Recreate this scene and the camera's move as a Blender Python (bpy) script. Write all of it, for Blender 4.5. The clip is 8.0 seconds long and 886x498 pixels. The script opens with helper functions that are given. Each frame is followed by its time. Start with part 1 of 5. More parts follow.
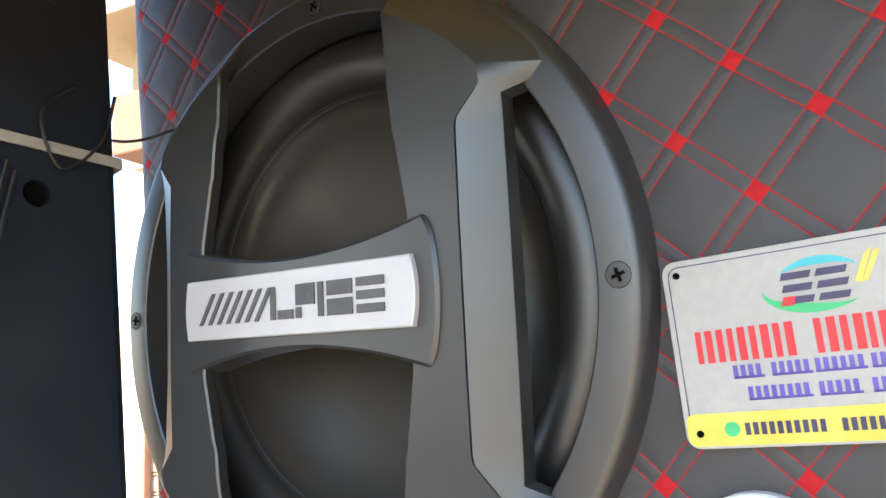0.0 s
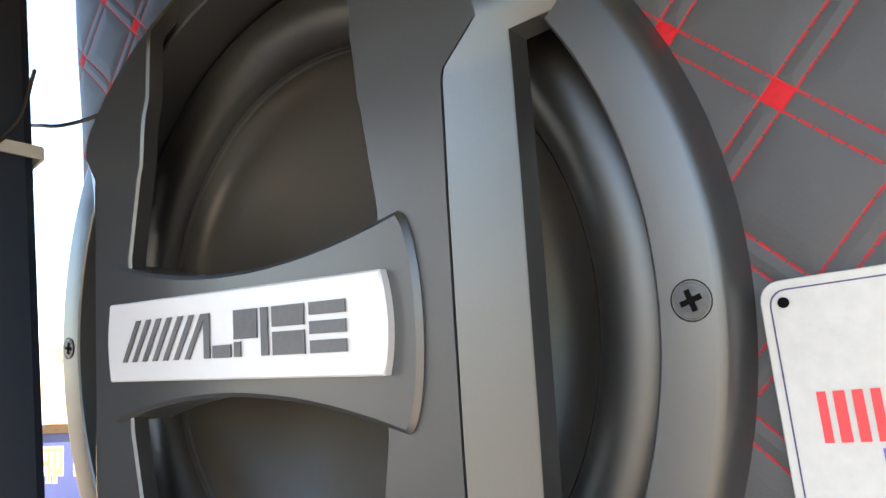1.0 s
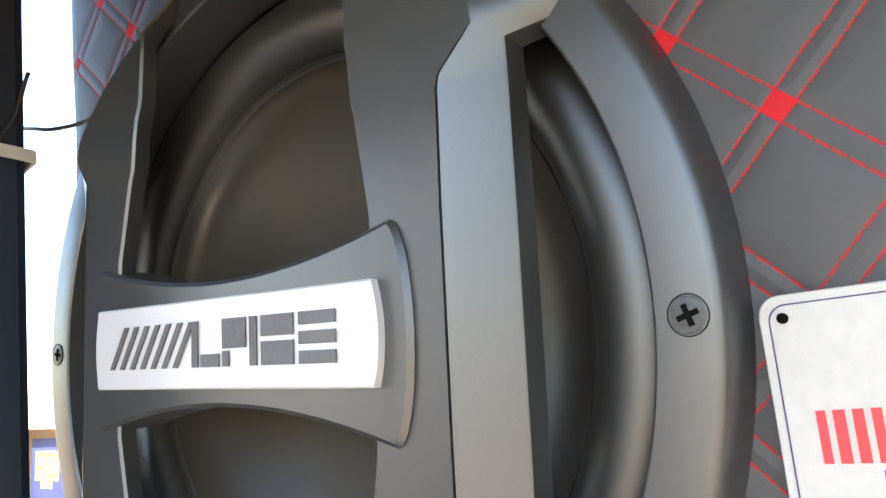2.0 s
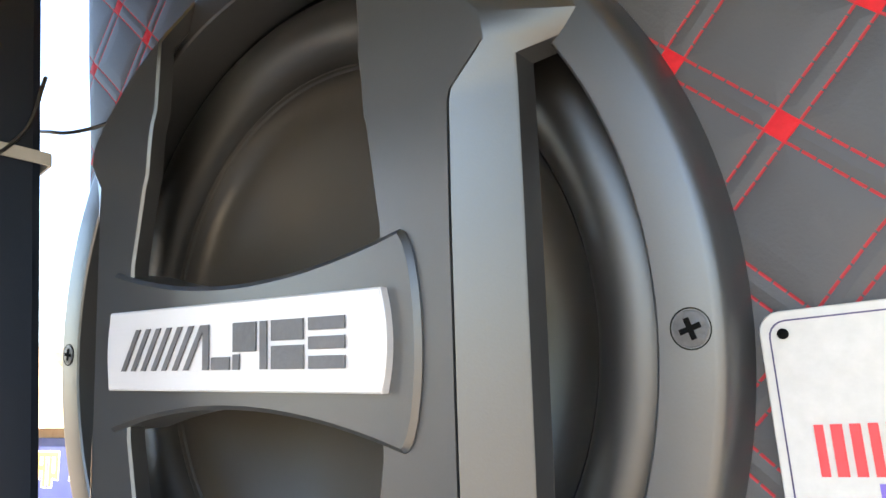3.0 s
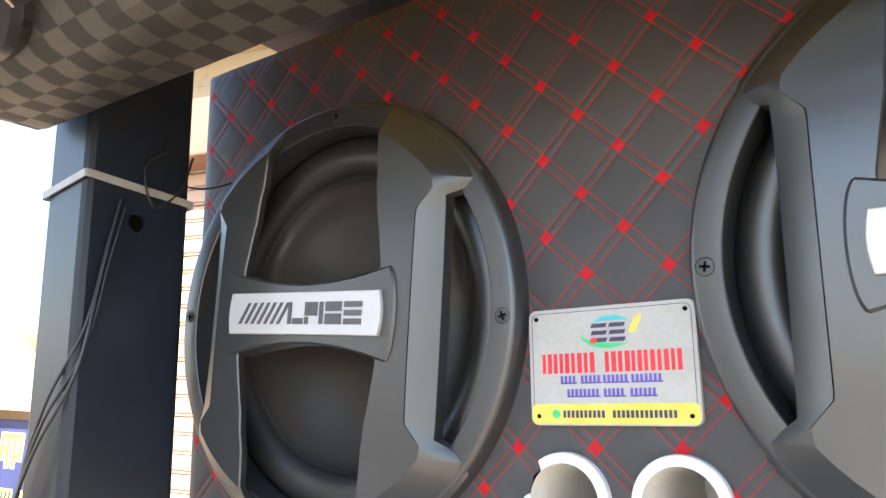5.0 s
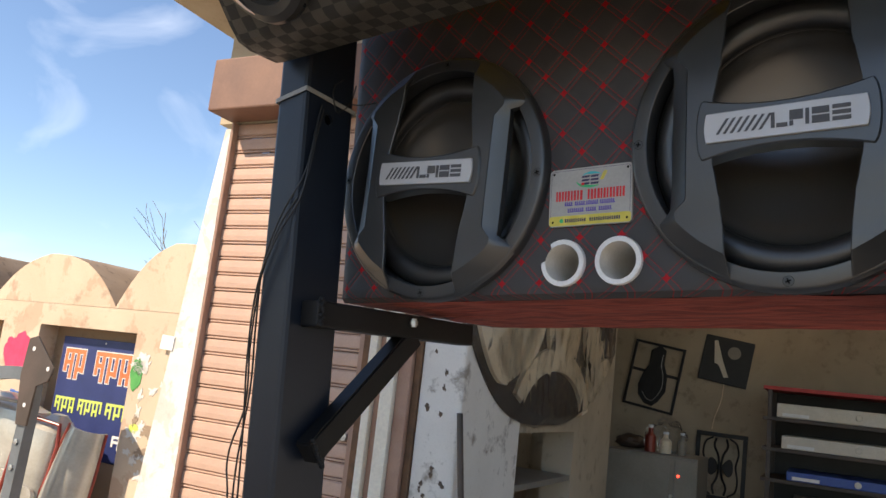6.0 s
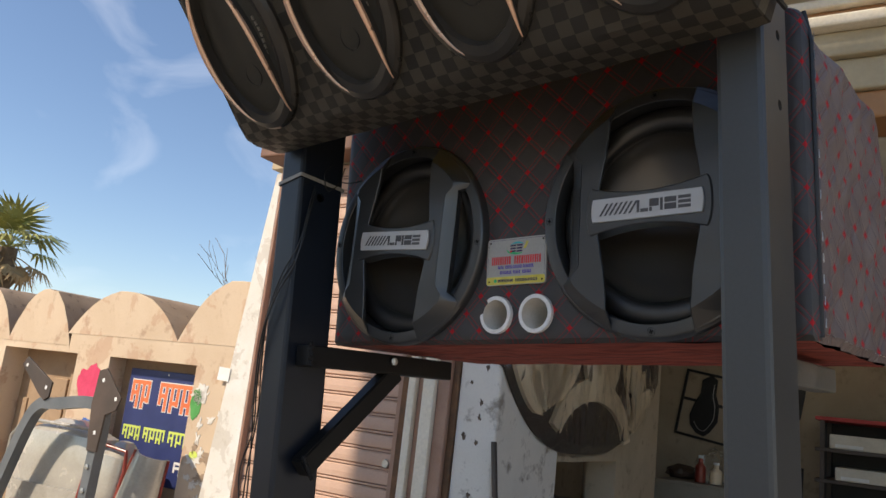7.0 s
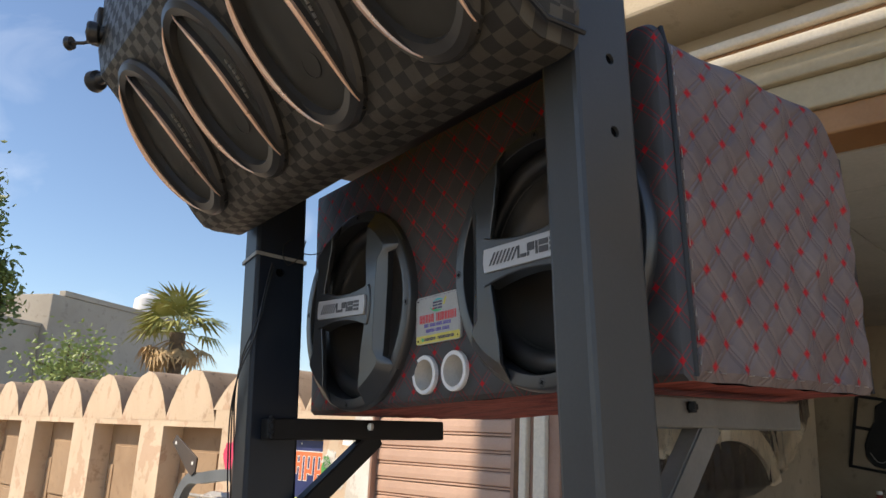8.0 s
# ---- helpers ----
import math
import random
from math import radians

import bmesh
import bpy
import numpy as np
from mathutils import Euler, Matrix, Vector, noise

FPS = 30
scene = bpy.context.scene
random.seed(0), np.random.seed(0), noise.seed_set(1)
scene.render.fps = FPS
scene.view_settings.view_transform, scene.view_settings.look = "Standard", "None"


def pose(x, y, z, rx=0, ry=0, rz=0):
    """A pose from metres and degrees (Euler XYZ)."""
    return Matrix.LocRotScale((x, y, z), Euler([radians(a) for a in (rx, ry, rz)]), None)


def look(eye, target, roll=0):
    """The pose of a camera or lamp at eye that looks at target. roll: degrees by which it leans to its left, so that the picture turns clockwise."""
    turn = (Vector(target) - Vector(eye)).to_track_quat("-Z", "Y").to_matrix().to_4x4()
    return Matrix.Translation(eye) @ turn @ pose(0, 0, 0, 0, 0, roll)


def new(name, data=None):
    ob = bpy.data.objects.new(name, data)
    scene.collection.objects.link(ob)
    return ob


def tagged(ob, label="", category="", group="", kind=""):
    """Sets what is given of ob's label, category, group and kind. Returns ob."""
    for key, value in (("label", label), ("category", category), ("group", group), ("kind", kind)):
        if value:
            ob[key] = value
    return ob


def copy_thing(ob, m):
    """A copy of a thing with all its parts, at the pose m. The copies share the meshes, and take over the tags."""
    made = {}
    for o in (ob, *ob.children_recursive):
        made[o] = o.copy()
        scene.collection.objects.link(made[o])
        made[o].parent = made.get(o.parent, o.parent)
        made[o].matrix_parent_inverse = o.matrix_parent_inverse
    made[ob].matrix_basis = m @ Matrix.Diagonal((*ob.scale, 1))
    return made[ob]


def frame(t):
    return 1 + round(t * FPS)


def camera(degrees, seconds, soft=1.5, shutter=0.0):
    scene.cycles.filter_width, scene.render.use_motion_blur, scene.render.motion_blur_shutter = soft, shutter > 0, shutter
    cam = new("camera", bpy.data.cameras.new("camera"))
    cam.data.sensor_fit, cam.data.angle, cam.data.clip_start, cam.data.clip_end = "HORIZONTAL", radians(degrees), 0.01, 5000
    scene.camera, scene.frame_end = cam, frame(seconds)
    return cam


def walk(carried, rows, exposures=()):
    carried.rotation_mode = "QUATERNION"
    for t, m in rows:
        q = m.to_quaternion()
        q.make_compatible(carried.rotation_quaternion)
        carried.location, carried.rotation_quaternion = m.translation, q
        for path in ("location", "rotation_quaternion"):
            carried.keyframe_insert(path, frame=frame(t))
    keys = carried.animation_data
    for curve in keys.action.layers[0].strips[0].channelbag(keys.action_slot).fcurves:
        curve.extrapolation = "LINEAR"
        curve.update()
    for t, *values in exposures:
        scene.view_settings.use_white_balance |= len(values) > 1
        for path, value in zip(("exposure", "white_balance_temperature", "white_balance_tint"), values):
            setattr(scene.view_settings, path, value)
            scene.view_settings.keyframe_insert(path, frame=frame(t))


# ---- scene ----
cam = camera(60.0, 8.0)
# The posts and the box lean a little against the building: RIG carries their own upright frame into the world.
RIG = Matrix.Translation((0.2, 0, 1.9)) @ Matrix.Rotation(radians(-3.2), 4, Vector((-0.616, 0.788, 0))) @ Matrix.Translation((-0.2, 0, -1.9))
# The building's frame: x along its front, y into it.
BLD = Matrix.Translation((-1.87, 2.55, 0)) @ Matrix.Rotation(radians(9.5), 4, "Z")
PATH = [
    (0, (0.267, -0.291, 1.864), (-0.834, 1.345, 2.195), -6.5),
    (0.5, (0.238, -0.224, 1.881), (-0.919, 1.378, 2.191), -7.0),
    (1, (0.225, -0.201, 1.885), (-0.957, 1.381, 2.203), -7.0),
    (2.5, (0.224, -0.196, 1.886), (-0.952, 1.383, 2.236), -5.9),
    (3, (0.226, -0.201, 1.886), (-0.956, 1.372, 2.245), -5.2),
    (3.5, (0.23, -0.211, 1.883), (-0.94, 1.368, 2.256), -4.1),
    (4, (0.281, -0.255, 1.895), (-0.845, 1.352, 2.284), -3.6),
    (4.2, (0.304, -0.282, 1.897), (-0.794, 1.341, 2.299), -3.4),
    (5.3, (0.442, -0.524, 1.798), (-0.675, 1.083, 2.21), 0.5),
    (5.5, (0.475, -0.606, 1.763), (-0.641, 1.002, 2.176), 1.5),
    (6, (0.597, -0.792, 1.644), (-0.569, 0.798, 1.982), 3.2),
    (6.5, (0.751, -0.917, 1.654), (-0.438, 0.648, 2.022), 3.9),
    (7, (0.853, -0.891, 1.651), (-0.43, 0.588, 2.054), 3.3),
    (7.5, (1.021, -0.784, 1.657), (-0.401, 0.546, 2.117), 1.8),
    (8, (1.078, -0.649, 1.676), (-0.455, 0.527, 2.194), -0.5),
]
walk(cam, [(t, RIG @ look(eye, target, roll)) for t, eye, target, roll in PATH],
     exposures=[(0.0, 2.7, 7700, 12), (1.0, 2.95, 7700, 12), (2.5, 3.15, 7700, 12), (3.5, 3.08, 7700, 12), (4.2, 3.0, 7700, 12), (5.3, 2.5, 7500, 13), (5.55, 2.2, 7500, 13), (6.0, 0.9, 7400, 14), (6.5, 0.45, 7400, 14), (8.0, 0.58, 7400, 14)])

# ---- light ----
SUN_TO = Vector((-0.268, -0.718, 0.643)).normalized()
world = bpy.data.worlds.new("sky")
scene.world = world
world.use_nodes = True
wn = world.node_tree.nodes
sky = wn.new("ShaderNodeTexSky")
sky.sky_type, sky.sun_disc = "NISHITA", False
sky.sun_elevation, sky.sun_rotation = math.asin(SUN_TO.z), math.atan2(SUN_TO.x, SUN_TO.y)
sky.air_density, sky.dust_density, sky.ozone_density = 1.0, 0.12, 5.0
wback = wn["Background"]
wback.inputs["Strength"].default_value = 0.125
# thin streaks of cloud over the blue
wco = wn.new("ShaderNodeTexCoord")
wmap = wn.new("ShaderNodeMapping")
wmap.inputs["Scale"].default_value = (3.4, 3.4, 5.0)
wnoise = wn.new("ShaderNodeTexNoise")
wnoise.inputs["Scale"].default_value, wnoise.inputs["Detail"].default_value = 1.7, 7.0
wnoise.inputs["Distortion"].default_value = 0.8
wramp = wn.new("ShaderNodeValToRGB")
wramp.color_ramp.elements[0].position, wramp.color_ramp.elements[1].position = 0.54, 0.86
wramp.color_ramp.elements[0].color, wramp.color_ramp.elements[1].color = (0, 0, 0, 1), (0.34, 0.34, 0.34, 1)
wmix = wn.new("ShaderNodeMix")
wmix.data_type = "RGBA"
wmix.inputs["B"].default_value = (7.0, 7.8, 9.0, 1)
wl = world.node_tree.links
wl.new(wco.outputs["Generated"], wmap.inputs["Vector"])
wl.new(wmap.outputs["Vector"], wnoise.inputs["Vector"])
wl.new(wnoise.outputs["Fac"], wramp.inputs["Fac"])
wl.new(wramp.outputs["Color"], wmix.inputs["Factor"])
wl.new(sky.outputs["Color"], wmix.inputs["A"])
wl.new(wmix.outputs["Result"], wback.inputs["Color"])
sun = new("sun", bpy.data.lights.new("sun", "SUN"))
sun.data.energy, sun.data.angle, sun.data.color = 3.4, radians(0.6), (1.0, 0.93, 0.82)
sun.matrix_world = look(SUN_TO * 30, (0, 0, 0))


# ---- materials ----
class Nodes:
    """A short hand for node trees."""

    def __init__(self, name):
        self.mat = bpy.data.materials.new(name)
        self.mat.use_nodes = True
        self.t = self.mat.node_tree
        self.bsdf = self.t.nodes["Principled BSDF"]

    def put(self, sock, v):
        if hasattr(v, "is_linked"):
            self.t.links.new(v, sock)
        else:
            sock.default_value = v

    def math(self, op, a, b=0.0, c=0.0):
        n = self.t.nodes.new("ShaderNodeMath")
        n.operation = op
        for s, v in zip(n.inputs, (a, b, c)):
            self.put(s, v)
        return n.outputs[0]

    def coord(self, kind="Object"):
        return self.t.nodes.new("ShaderNodeTexCoord").outputs[kind]

    def noise(self, scale, detail=4.0, vec=None, rough=0.55, dist=0.0):
        n = self.t.nodes.new("ShaderNodeTexNoise")
        self.put(n.inputs["Vector"], vec if vec else self.coord())
        n.inputs["Scale"].default_value, n.inputs["Detail"].default_value = scale, detail
        n.inputs["Roughness"].default_value, n.inputs["Distortion"].default_value = rough, dist
        return n.outputs["Fac"]

    def scaled(self, vec, s):
        n = self.t.nodes.new("ShaderNodeMapping")
        self.put(n.inputs["Vector"], vec)
        n.inputs["Scale"].default_value = s
        return n.outputs["Vector"]

    def split(self, vec):
        n = self.t.nodes.new("ShaderNodeSeparateXYZ")
        self.put(n.inputs[0], vec)
        return n.outputs

    def mix(self, fac, a, b):
        n = self.t.nodes.new("ShaderNodeMix")
        n.data_type = "RGBA"
        for key, v in (("Factor", fac), ("A", a), ("B", b)):
            self.put(n.inputs[key], v)
        return n.outputs["Result"]

    def ramp(self, fac, lo, hi):
        n = self.t.nodes.new("ShaderNodeMapRange")
        self.put(n.inputs["Value"], fac)
        n.inputs["From Min"].default_value, n.inputs["From Max"].default_value = lo, hi
        return n.outputs["Result"]

    def bump(self, height, strength, dist=0.002, prev=None):
        n = self.t.nodes.new("ShaderNodeBump")
        self.put(n.inputs["Height"], height)
        n.inputs["Strength"].default_value, n.inputs["Distance"].default_value = strength, dist
        if prev:
            self.put(n.inputs["Normal"], prev)
        return n.outputs["Normal"]

    def done(self, color, rough=0.5, metal=0.0, normal=None, spec=0.5):
        b = self.bsdf.inputs
        self.put(b["Base Color"], color)
        self.put(b["Roughness"], rough)
        self.put(b["Metallic"], metal)
        b["Specular IOR Level"].default_value = spec
        if normal:
            self.put(b["Normal"], normal)
        return self.mat


def rgb(r, g, b):
    return (r, g, b, 1.0)


def surface(name, a, b, rough, scale=4.0, fine=60.0, metal=0.0, bump=0.15, dist=0.002, spec=0.5, var=0.25, lo=0.35, hi=0.65):
    """Two colours mingled at a broad scale, a fine grain over them, uneven gloss and fine relief."""
    n = Nodes(name)
    broad, grain = n.noise(scale, 5.0, dist=0.3), n.noise(fine, 3.0)
    col = n.mix(n.ramp(broad, lo, hi), rgb(*a), rgb(*b))
    dim = n.ramp(grain, 0.0, 1.0)
    shade = n.math("MULTIPLY_ADD", dim, var, 1.0 - var / 2)
    mixed = n.t.nodes.new("ShaderNodeVectorMath")
    mixed.operation = "SCALE"
    n.put(mixed.inputs[0], col)
    n.put(mixed.inputs["Scale"], shade)
    r = n.math("MULTIPLY_ADD", broad, 0.25, rough - 0.12)
    return n.done(mixed.outputs[0], r, metal, n.bump(grain, bump, dist), spec)


def satin(name, tone, rough, spec=0.5):
    """An even dark skin with only a hint of grain and dust."""
    n = Nodes(name)
    dust = n.math("MULTIPLY", n.ramp(n.noise(6.0, 2.0), 0.3, 0.8), 0.12)
    col = n.mix(dust, rgb(*tone), rgb(0.10, 0.095, 0.085))
    return n.done(col, n.math("MULTIPLY_ADD", n.noise(3.0, 1.0), 0.06, rough - 0.03), 0.0, n.bump(n.noise(1300.0, 2.0), 0.05, 0.0002), spec)


def quilted(name, base, ox, oz, pillow, show=0.66, half=0.0034, warm=0.0, soft=0.0):
    """Black leathercloth with a slanting square net of double red stitching and a red patch on every crossing."""
    n = Nodes(name)
    s = n.split(n.coord("UV"))
    step = 0.0362
    u, v = n.math("SUBTRACT", s[0], ox), n.math("SUBTRACT", s[1], oz)
    k = 1 / (math.sqrt(2) * step)
    p = n.math("MULTIPLY", n.math("ADD", u, v), k)
    q = n.math("MULTIPLY", n.math("SUBTRACT", u, v), k)
    wob = n.math("MULTIPLY_ADD", n.noise(22.0, 2.0), 0.05, -0.025)
    p, q = n.math("ADD", p, wob), n.math("SUBTRACT", q, wob)

    def gap(x):
        return n.math("MULTIPLY", n.math("ABSOLUTE", n.math("SUBTRACT", n.math("FRACT", n.math("ADD", x, 0.5)), 0.5)), step)

    fp, fq = gap(p), gap(q)

    def thread(f, along):
        on = n.math("LESS_THAN", n.math("ABSOLUTE", n.math("SUBTRACT", f, 0.0030)), 0.00042)
        dash = n.math("LESS_THAN", n.math("FRACT", n.math("MULTIPLY_ADD", n.noise(60.0, 1.0), 0.5, n.math("MULTIPLY", along, 8.0))), 0.87)
        return n.math("MULTIPLY", on, dash)

    stitch = n.math("MAXIMUM", thread(fp, q), thread(fq, p))
    if soft:
        patch = n.math("SUBTRACT", 1.0, n.ramp(n.math("MAXIMUM", fp, fq), half - soft, half + soft))
    else:
        patch = n.math("MULTIPLY", n.math("LESS_THAN", fp, half), n.math("LESS_THAN", fq, half))
    grain, broad = n.noise(900.0, 2.0), n.noise(9.0, 5.0)
    dust = n.ramp(n.noise(34.0, 6.0, rough=0.7), 0.62, 0.85)
    # base and warm also carry the brighter light on the side cloth
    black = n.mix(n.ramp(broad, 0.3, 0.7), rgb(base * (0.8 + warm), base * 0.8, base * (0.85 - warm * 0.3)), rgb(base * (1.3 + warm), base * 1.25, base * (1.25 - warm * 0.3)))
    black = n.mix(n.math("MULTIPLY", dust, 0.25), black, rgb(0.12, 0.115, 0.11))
    red = n.mix(n.noise(500.0, 2.0), rgb(0.36, 0.0015, 0.006), rgb(0.54, 0.004, 0.012))
    col = n.mix(n.math("MAXIMUM", n.math("MULTIPLY", stitch, show), patch), black, red)
    near = n.math("MINIMUM", n.math("ABSOLUTE", n.math("SUBTRACT", fp, 0.0030)), n.math("ABSOLUTE", n.math("SUBTRACT", fq, 0.0030)))
    puff = n.math("POWER", n.ramp(near, 0.0, 0.006), 0.5)
    nor = n.bump(puff, pillow, 0.005 if soft else 0.0022)
    nor = n.bump(grain, 0.12, 0.0006, nor)
    rough = n.math("MULTIPLY_ADD", n.math("MAXIMUM", stitch, patch), 0.25, 0.46)
    return n.done(col, n.math("MULTIPLY_ADD", broad, 0.12, rough), 0.0, nor, 0.45)


def checked(name, size):
    """Woven black cloth in a chequer of matt and shiny squares."""
    n = Nodes(name)
    s = n.split(n.coord("UV"))
    a, b = (n.math("FLOOR", n.math("MULTIPLY", x, 1 / size)) for x in (s[0], s[1]))
    odd = n.math("MODULO", n.math("ABSOLUTE", n.math("ADD", a, b)), 2.0)
    weave = n.noise(1400.0, 1.0, n.scaled(n.coord("UV"), (1, 0.25, 1)))
    broad = n.noise(7.0, 4.0)
    col = n.mix(odd, rgb(0.020, 0.017, 0.013), rgb(0.062, 0.053, 0.038))
    col = n.mix(n.math("MULTIPLY", n.ramp(broad, 0.4, 0.8), 0.3), col, rgb(0.07, 0.065, 0.055))
    rough = n.math("MULTIPLY_ADD", odd, -0.2, 0.62)
    return n.done(col, rough, 0.0, n.bump(weave, 0.35, 0.0008), 0.5)


def brushed(name, tone):
    n = Nodes(name)
    streak = n.noise(60.0, 3.0, n.scaled(n.coord(), (1, 1, 60)))
    col = n.mix(streak, rgb(*(c * 0.88 for c in tone)), rgb(*tone))
    return n.done(col, n.math("MULTIPLY_ADD", streak, 0.2, 0.36), 0.3, n.bump(streak, 0.08, 0.0005))


def plaster(name, a, b, stain, amount, scale=2.0, peel=None):
    """Old lime wash with flaked and stained patches."""
    n = Nodes(name)
    broad, mid, fine = n.noise(scale, 6.0, dist=0.6), n.noise(scale * 5, 7.0, rough=0.65), n.noise(120.0, 3.0)
    col = n.mix(n.ramp(broad, 0.35, 0.65), rgb(*a), rgb(*b))
    col = n.mix(n.math("MULTIPLY", n.ramp(mid, 0.56, 0.68), amount), col, rgb(*stain))
    col = n.mix(n.math("MULTIPLY", n.ramp(fine, 0.5, 0.9), 0.25), col, rgb(*(c * 0.6 for c in a)))
    if peel:
        flake = n.ramp(n.noise(scale * 1.9, 6.0, rough=0.62, dist=0.4), 0.535, 0.565)
        col = n.mix(n.math("MULTIPLY", flake, 0.5), col, rgb(*peel))
    nor = n.bump(mid, 0.35, 0.01)
    return n.done(col, 0.88, 0.0, n.bump(fine, 0.25, 0.003, nor), 0.2)


M = {}
M["plastic"] = surface("moulded black plastic", (0.023, 0.0245, 0.026), (0.029, 0.0305, 0.032), 0.35, 6.0, 1500.0, bump=0.10, dist=0.0003, spec=1.0)
M["cone"] = satin("black paper cone", (0.040, 0.035, 0.029), 0.30, 1.0)
M["cone"].node_tree.nodes["Principled BSDF"].inputs["Coat Weight"].default_value = 0.7
M["cone"].node_tree.nodes["Principled BSDF"].inputs["Coat Roughness"].default_value = 0.22
M["rubber"] = satin("rubber surround", (0.013, 0.0125, 0.012), 0.40, 1.0)
M["badge"] = brushed("brushed aluminium", (0.56, 0.56, 0.57))
M["ink"] = surface("dark grey print", (0.06, 0.06, 0.065), (0.09, 0.09, 0.095), 0.5, 30.0, 400.0)
M["screw"] = surface("blackened screw steel", (0.05, 0.05, 0.052), (0.08, 0.08, 0.082), 0.36, 200.0, 900.0, metal=0.5)
# Near black for rivets, and for shade in screw slots, holes and the vent.
M["slot"] = surface("near black for recess shade and rivets", (0.002, 0.002, 0.002), (0.004, 0.004, 0.004), 0.8, spec=0.05)
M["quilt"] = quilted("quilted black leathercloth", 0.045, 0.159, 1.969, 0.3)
# Side and top cloth: dusty tone, raised and warmed for the light there.
M["quilt_side_lit"] = quilted("quilted black leathercloth, slack, lit tone", 0.125, 0.0, 1.76, 0.45, 0.05, 0.0042, 0.27, 0.0018)
def streaked_red():
    """Worn red backing cloth, wrinkled and streaked on the slant."""
    n = Nodes("worn red backing cloth")
    lines = n.noise(9.0, 5.0, n.scaled(n.coord(), (1.4, 6.0, 1.0)), dist=0.8)
    col = n.mix(n.ramp(lines, 0.38, 0.62), rgb(0.17, 0.034, 0.026), rgb(0.38, 0.085, 0.062))
    return n.done(col, 0.75, 0.0, n.bump(lines, 0.7, 0.006), 0.3)


M["quilt_under"] = streaked_red()
M["seam"] = surface("black welt", (0.012, 0.012, 0.012), (0.02, 0.02, 0.02), 0.5, 20.0, 300.0)
M["staple"] = surface("bright staple wire", (0.6, 0.6, 0.6), (0.75, 0.75, 0.75), 0.3, 50.0, 200.0, metal=1.0)
M["check"] = checked("chequered black cloth", 0.0185)
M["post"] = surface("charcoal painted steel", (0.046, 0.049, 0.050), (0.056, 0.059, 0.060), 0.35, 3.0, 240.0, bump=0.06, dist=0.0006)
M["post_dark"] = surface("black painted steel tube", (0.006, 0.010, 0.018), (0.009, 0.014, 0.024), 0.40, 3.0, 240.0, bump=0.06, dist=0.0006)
M["black_steel"] = surface("black painted steel", (0.005, 0.0052, 0.0055), (0.011, 0.011, 0.0115), 0.5, 7.0, 200.0, bump=0.2, dist=0.001, spec=0.3)
M["zinc"] = surface("zinc plated steel", (0.42, 0.42, 0.42), (0.6, 0.6, 0.58), 0.35, 60.0, 300.0, metal=0.9)
M["rawsteel"] = surface("grey primed steel", (0.12, 0.115, 0.10), (0.16, 0.15, 0.132), 0.5, 14.0, 200.0)
M["tie"] = surface("dusty white nylon tie", (0.27, 0.26, 0.24), (0.34, 0.33, 0.30), 0.45, 40.0)
M["cable"] = surface("black cable", (0.012, 0.012, 0.013), (0.02, 0.02, 0.02), 0.45, 30.0)
M["pvc"] = surface("white plastic pipe", (0.78, 0.77, 0.75), (0.86, 0.85, 0.83), 0.35, 18.0, 300.0, bump=0.03)
M["pvc_in"] = surface("pipe bore, chalky", (0.66, 0.62, 0.55), (0.76, 0.72, 0.66), 0.6, 18.0, 300.0, bump=0.05)
M["signwhite"] = surface("white lacquered sheet", (0.37, 0.365, 0.345), (0.42, 0.415, 0.395), 0.36, 12.0, 300.0, bump=0.02)
M["signred"] = surface("red print", (0.62, 0.02, 0.03), (0.7, 0.03, 0.04), 0.4, 60.0)
M["signblue"] = surface("violet print", (0.10, 0.07, 0.36), (0.13, 0.09, 0.42), 0.4, 60.0)
M["signyellow"] = surface("yellow print", (0.62, 0.53, 0.08), (0.68, 0.59, 0.12), 0.4, 60.0)
M["signgreen"] = surface("green print", (0.02, 0.42, 0.16), (0.03, 0.5, 0.2), 0.4, 60.0)
M["signteal"] = surface("teal print", (0.02, 0.42, 0.48), (0.03, 0.5, 0.55), 0.4, 60.0)
M["signdark"] = surface("dark print", (0.03, 0.025, 0.08), (0.05, 0.04, 0.1), 0.4, 60.0)
M["gunmetal"] = surface("grey moulded plastic", (0.030, 0.027, 0.023), (0.042, 0.037, 0.031), 0.30, 14.0, 700.0, bump=0.06, dist=0.0004)
M["mesh"] = surface("black speaker mesh", (0.034, 0.030, 0.022), (0.044, 0.039, 0.029), 0.55, 20.0, 1600.0, bump=0.5, dist=0.0006)
M["copper"] = surface("copper coloured trim", (0.80, 0.50, 0.35), (0.88, 0.58, 0.42), 0.30, 30.0, 300.0, metal=0.6)
# the building and the yard
M["ochre"] = plaster("ochre lime wash", (0.58, 0.445, 0.315), (0.67, 0.54, 0.40), (0.36, 0.23, 0.16), 0.6, 1.2, (0.48, 0.29, 0.195))
M["dulltop"] = plaster("weathered cement", (0.32, 0.235, 0.165), (0.40, 0.30, 0.215), (0.13, 0.10, 0.075), 0.7, 3.0)
M["stain"] = surface("rusty dark stain", (0.07, 0.05, 0.035), (0.16, 0.11, 0.075), 0.85, 20.0, 90.0)
M["white"] = plaster("peeling whitewash", (0.70, 0.67, 0.60), (0.76, 0.74, 0.70), (0.40, 0.34, 0.26), 0.35, 3.0, (0.50, 0.45, 0.38))
M["stained"] = plaster("stained whitewash", (0.68, 0.64, 0.57), (0.76, 0.72, 0.65), (0.16, 0.115, 0.075), 0.7, 1.5)
